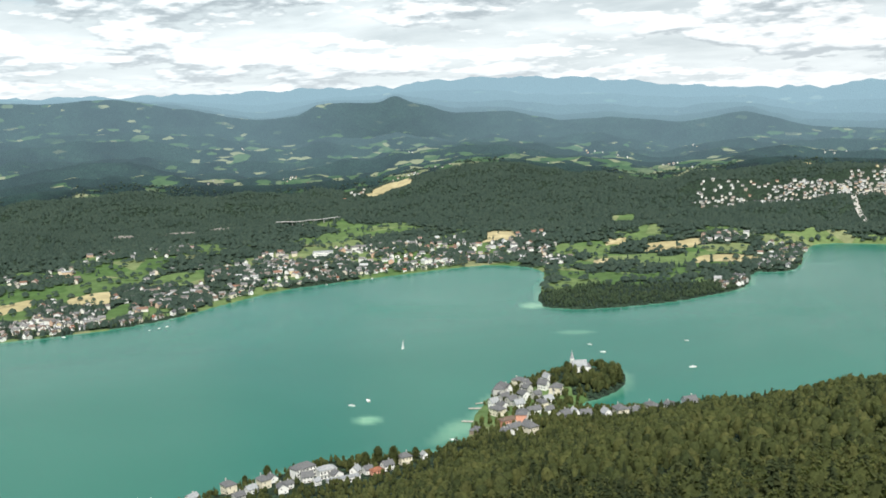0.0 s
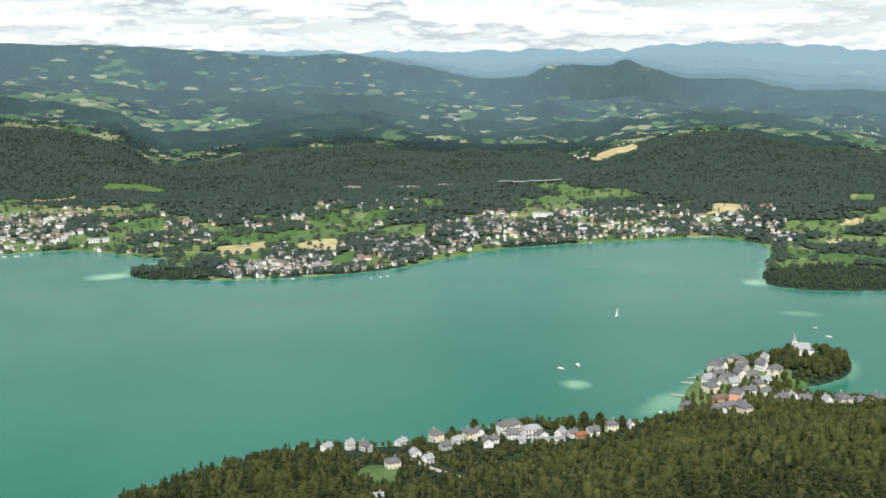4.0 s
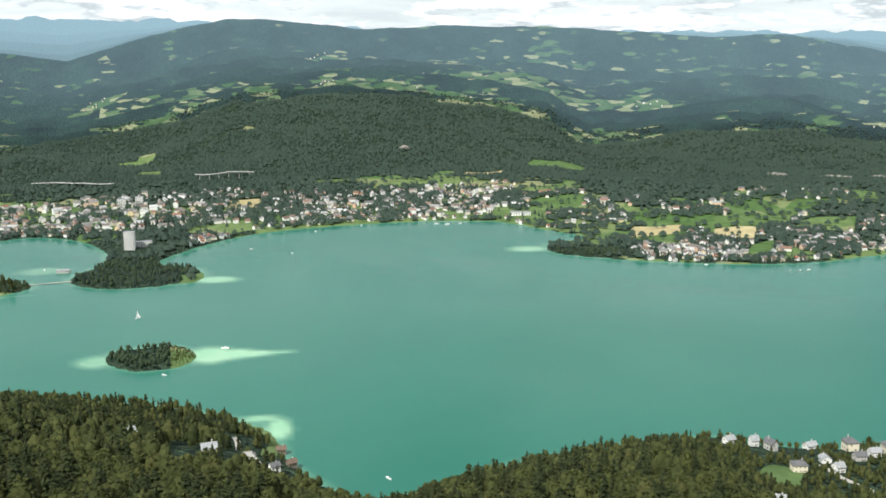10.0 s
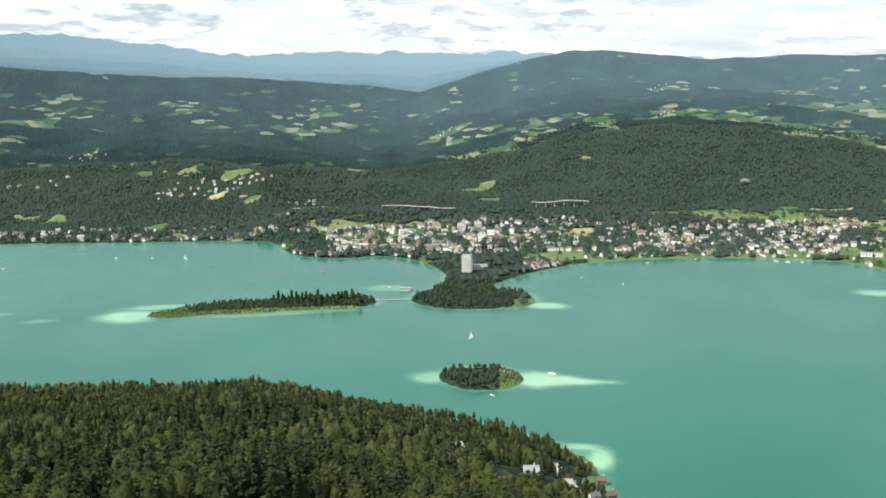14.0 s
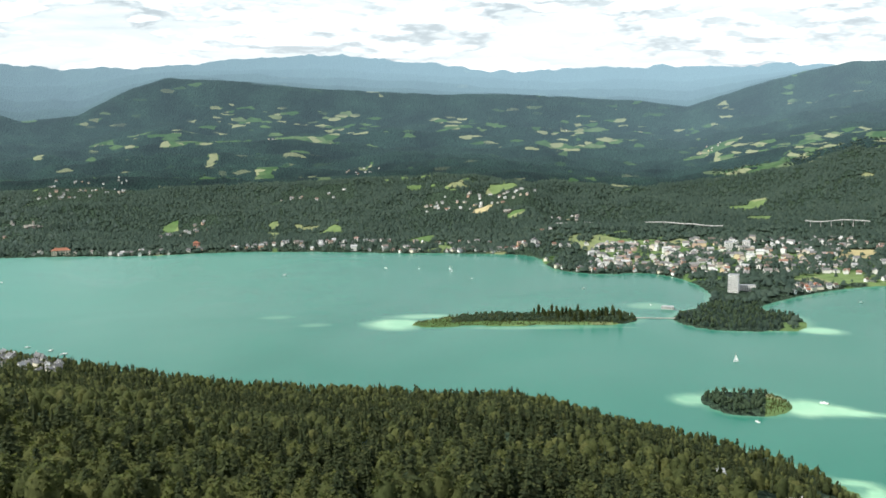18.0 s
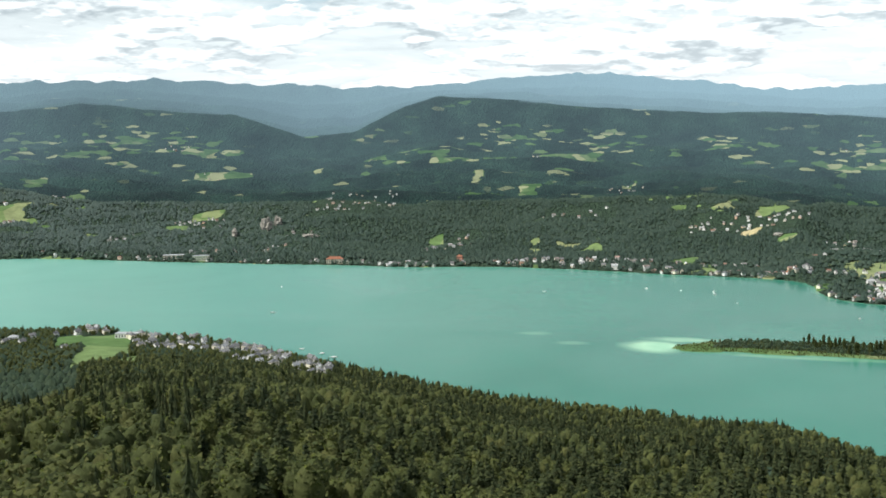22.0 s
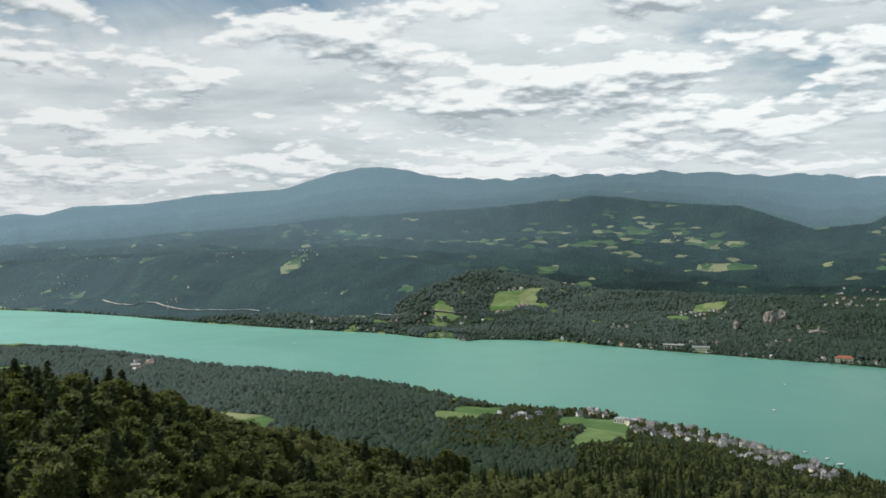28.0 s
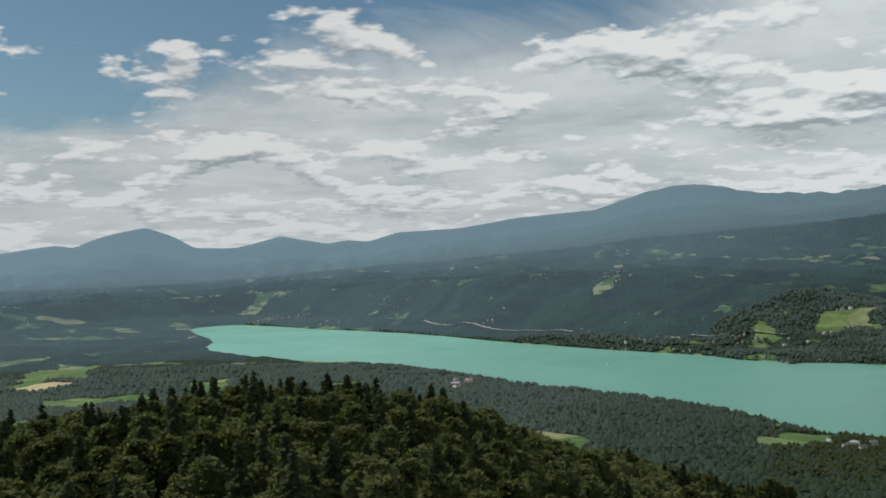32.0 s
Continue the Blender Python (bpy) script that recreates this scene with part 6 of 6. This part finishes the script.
ribbon("road_5", [(2.7, 2167), (4.2, 2160), (5.8, 2158)], 9, CONCRETE, "motorway viaduct on tall piers behind the town", "road", 5.0, 8.0)
ribbon("road_6", [(41.5, 2303), (43.2, 2290), (44.9, 2278)], 9, CONCRETE, "motorway viaduct in the woods", "road", 4.0, 5.0)
ribbon("road_7", [(4.2, 700), (4.36, 688), (4.6, 560), (4.75, 470), (4.87, 408), (5.41, 383), (6.0, 360)], 3.6, ASPHALT, "white gravel road down to the landing", "road", 0.8)
ribbon("road_8", [(-43.6, 1345), (-44.0, 1302), (-44.2, 1250)], 9, ASPHALT, "broad pale village street", "road", 0.8)
ribbon("road_9", [(36.6, 690), (37.6, 668), (38.8, 655), (39.6, 645)], 3.5, ASPHALT, "narrow lane beside the meadow", "road", 0.7)
ribbon("road_10", [(71.3, 2480), (71.9, 2300), (72.3, 2200), (72.5, 2080)], 10, ASPHALT, "broad grey road between the trees", "road", 3.0)


def landing(b0, d0, b1, d1, width, label):
    (x0, y0), (x1, y1) = polar([b0, d0, b1, d1])
    n = math.hypot(x1 - x0, y1 - y0)
    root = new("pier")
    count = max(6, int(n / 1.6))
    me = quads("plank", block(n / count * 0.92, width, 0.18), GREY_WOOD)
    for k in range(count):
        part("plank", me, root).location = ((k + 0.5) * n / count, 0, 0.75)
    post = quads("post", block(0.28, 0.28, 2.6, -1.8), WOOD)
    for k in range(0, count + 1, 3):
        for s in (-1, 1):
            part("post", post, root).location = (min(n - 0.2, k * n / count), s * (width / 2 - 0.1), 0)
    root.matrix_basis = pose(x0, y0, 0, 0, 0, math.degrees(math.atan2(y1 - y0, x1 - x0)))
    return tagged(root, label, "pier")


landing(52.5, 874, 51.07, 880, 3.4, "long weathered wooden bathing pier")
landing(52.83, 916, 51.5, 917, 3.4, "wooden landing stage with grey planks")
landing(52.5, 935, 51.9, 932, 2.6, "short grey wooden boat jetty")
bridge_ = landing(-6.1, 1335, -3.8, 1338, 3.0, "low wooden footbridge from the long island")
bridge_.name, bridge_["category"] = "footbridge", "bridge"
big_block("bathing_pavilion", -4.2, 1402, -5, 16, 8, 3.0, GREY_WALL, PALE_ROOF, "grey bathing pavilion on piles", "pavilion", 1, 6, 0.0, False)
big_block("boathouse", 51.8, 846, 25, 11, 7, 3.2, WOOD, SLATE, "brown boathouse with grey roof over the water", "boathouse", 1, 3, 2.2, False)


# ---- boats ----
def hull_mesh(n, w, h):
    v, f = [], []
    for x, k in ((-0.5, 0.75), (-0.2, 1.0), (0.15, 0.92), (0.38, 0.5), (0.5, 0.03)):
        v += [(x * n, -k * w / 2, h), (x * n, -k * w * 0.3, -0.15), (x * n, k * w * 0.3, -0.15), (x * n, k * w / 2, h)]
    for i in range(4):
        f += [(4 * i + j, 4 * i + 4 + j, 4 * i + 5 + j, 4 * i + 1 + j) for j in range(3)] + [(4 * i + 3, 4 * i + 7, 4 * i + 4, 4 * i)]
    f += [(0, 1, 2, 3), (16, 19, 18, 17)]
    return quads("hull", (np.array(v), np.array(f)), HULL)


def sailing_boat(b, d, turn, s, tall=9.0):
    root = new("sailing_boat")
    part("hull", hull_mesh(6.0, 2.0, 0.8), root)
    part("mast", quads("mast", block(0.12, 0.12, tall, 0.6, 0.4), WOOD), root)
    for name, a, c in (("mainsail", 0.3, -2.6), ("jib", 0.55, 2.6)):
        t = 0.06
        v = np.array([(a, -t, 1.4), (c, -t + 0.5, 1.4), (a, -t, tall * (0.98 if c < 0 else 0.8)), (a, t, 1.4), (c, t + 0.5, 1.4), (a, t, tall * (0.98 if c < 0 else 0.8))])
        part(name, quads(name, (v, np.array([(0, 1, 2, 2), (3, 5, 4, 4), (0, 3, 4, 1), (1, 4, 5, 2), (2, 5, 3, 0)])), SAIL), root)
    x, y = polar([b, d])[0]
    root.matrix_basis = pose(x, y, 0.05, 3, 0, turn) @ Matrix.Diagonal((s, s, s, 1))
    return tagged(root, "white sailing boat with both sails set", "boat", "boats on the lake")


def motor_boat():
    root = new("motor_boat")
    part("hull", hull_mesh(5.5, 2.0, 0.9), root)
    part("cabin", quads("cabin", hip_roof(1.8, 1.4, 0.9, 0.6, 0.1), HULL), root)
    part("windscreen", quads("windscreen", block(0.1, 1.3, 0.5, 0.9, 1.0), WINDOW), root)
    part("engine", quads("engine", block(0.5, 0.5, 0.8, 0.2, -2.9), WOOD), root)
    return tagged(root, "small white motor boat with low cabin", "boat", "boats on the lake")


sailing_boat(48.0, 1168, 20, 1.15)
sailing_boat(-0.6, 1122, 200, 0.95)
sailing_boat(-15.9, 1719, 100, 1.0, 8.0)
sailing_boat(-16.0, 1733, 130, 0.9, 8.0)
BOATS = [(45.9, 960), (45.0, 947), (58.3, 1158), (59.0, 1122), (63.5, 1177), (63.8, 1059), (7.7, 1458), (-8.7, 1552), (-19.5, 1765), (-14.8, 1642), (0.6, 907), (-39.3, 1815), (-17.7, 1752), (-65.3, 2407), (35.0, 1389), (35.4, 1395),
         (34.5, 1384), (-5.1, 1426), (12.8, 648), (50.6, 830), (-36.6, 1235), (-37.2, 1260), (-38.3, 1290), (9.0, 1640), (11.5, 1690), (5.5, 1500), (15.6, 1700), (16.2, 1695), (16.9, 1702), (-39.8, 1560), (-25.0, 1720), (30.2, 1395), (44.0, 1640), (46.5, 1672), (3.9, 980)]
_boat = motor_boat()
_g = np.random.default_rng(77)
for _b0, _d0 in BOATS[1:]:
    copy_thing(_boat, pose(*polar([_b0, _d0])[0], 0.05, 0, 0, _g.uniform(0, 360)) @ Matrix.Diagonal((*_g.uniform(0.8, 1.5, 1).repeat(3), 1)))
_boat.matrix_basis = pose(*polar(list(BOATS[0]))[0], 0.05, 0, 0, 60) @ Matrix.Diagonal((1.5, 1.5, 1.5, 1))


# ---- bare rock in the woods across the lake ----
def crag(b, d, w, h, seed):
    g = np.random.default_rng(seed)
    v, f = ico(2)
    v = v * g.uniform(0.7, 1.2, (len(v), 1)) * (w / 2, 14, h / 2)
    ob = new("rock_face", np_mesh("rock_face", v, f, [ROCK]))
    z = float(ground_at(np.array([b]), np.array([d]))[0])
    x, y = polar([b, d])[0]
    ob.matrix_basis = pose(x, y, z + h * 0.18, 0, 0, -b)
    tagged(ob, "pale bare rock face breaking through the woods", "rock", "rock faces in the woods")


for _k, _c in enumerate(((-40.0, 2500, 30, 46), (-39.4, 2540, 22, 34), (-41.7, 2480, 12, 26), (-37.7, 2400, 44, 12), (13.9, 2400, 24, 12), (36.5, 2280, 60, 7), (33.5, 2270, 50, 8), (38.6, 2290, 44, 6), (-12.8, 2330, 20, 8))):
    crag(*_c, 300 + _k)
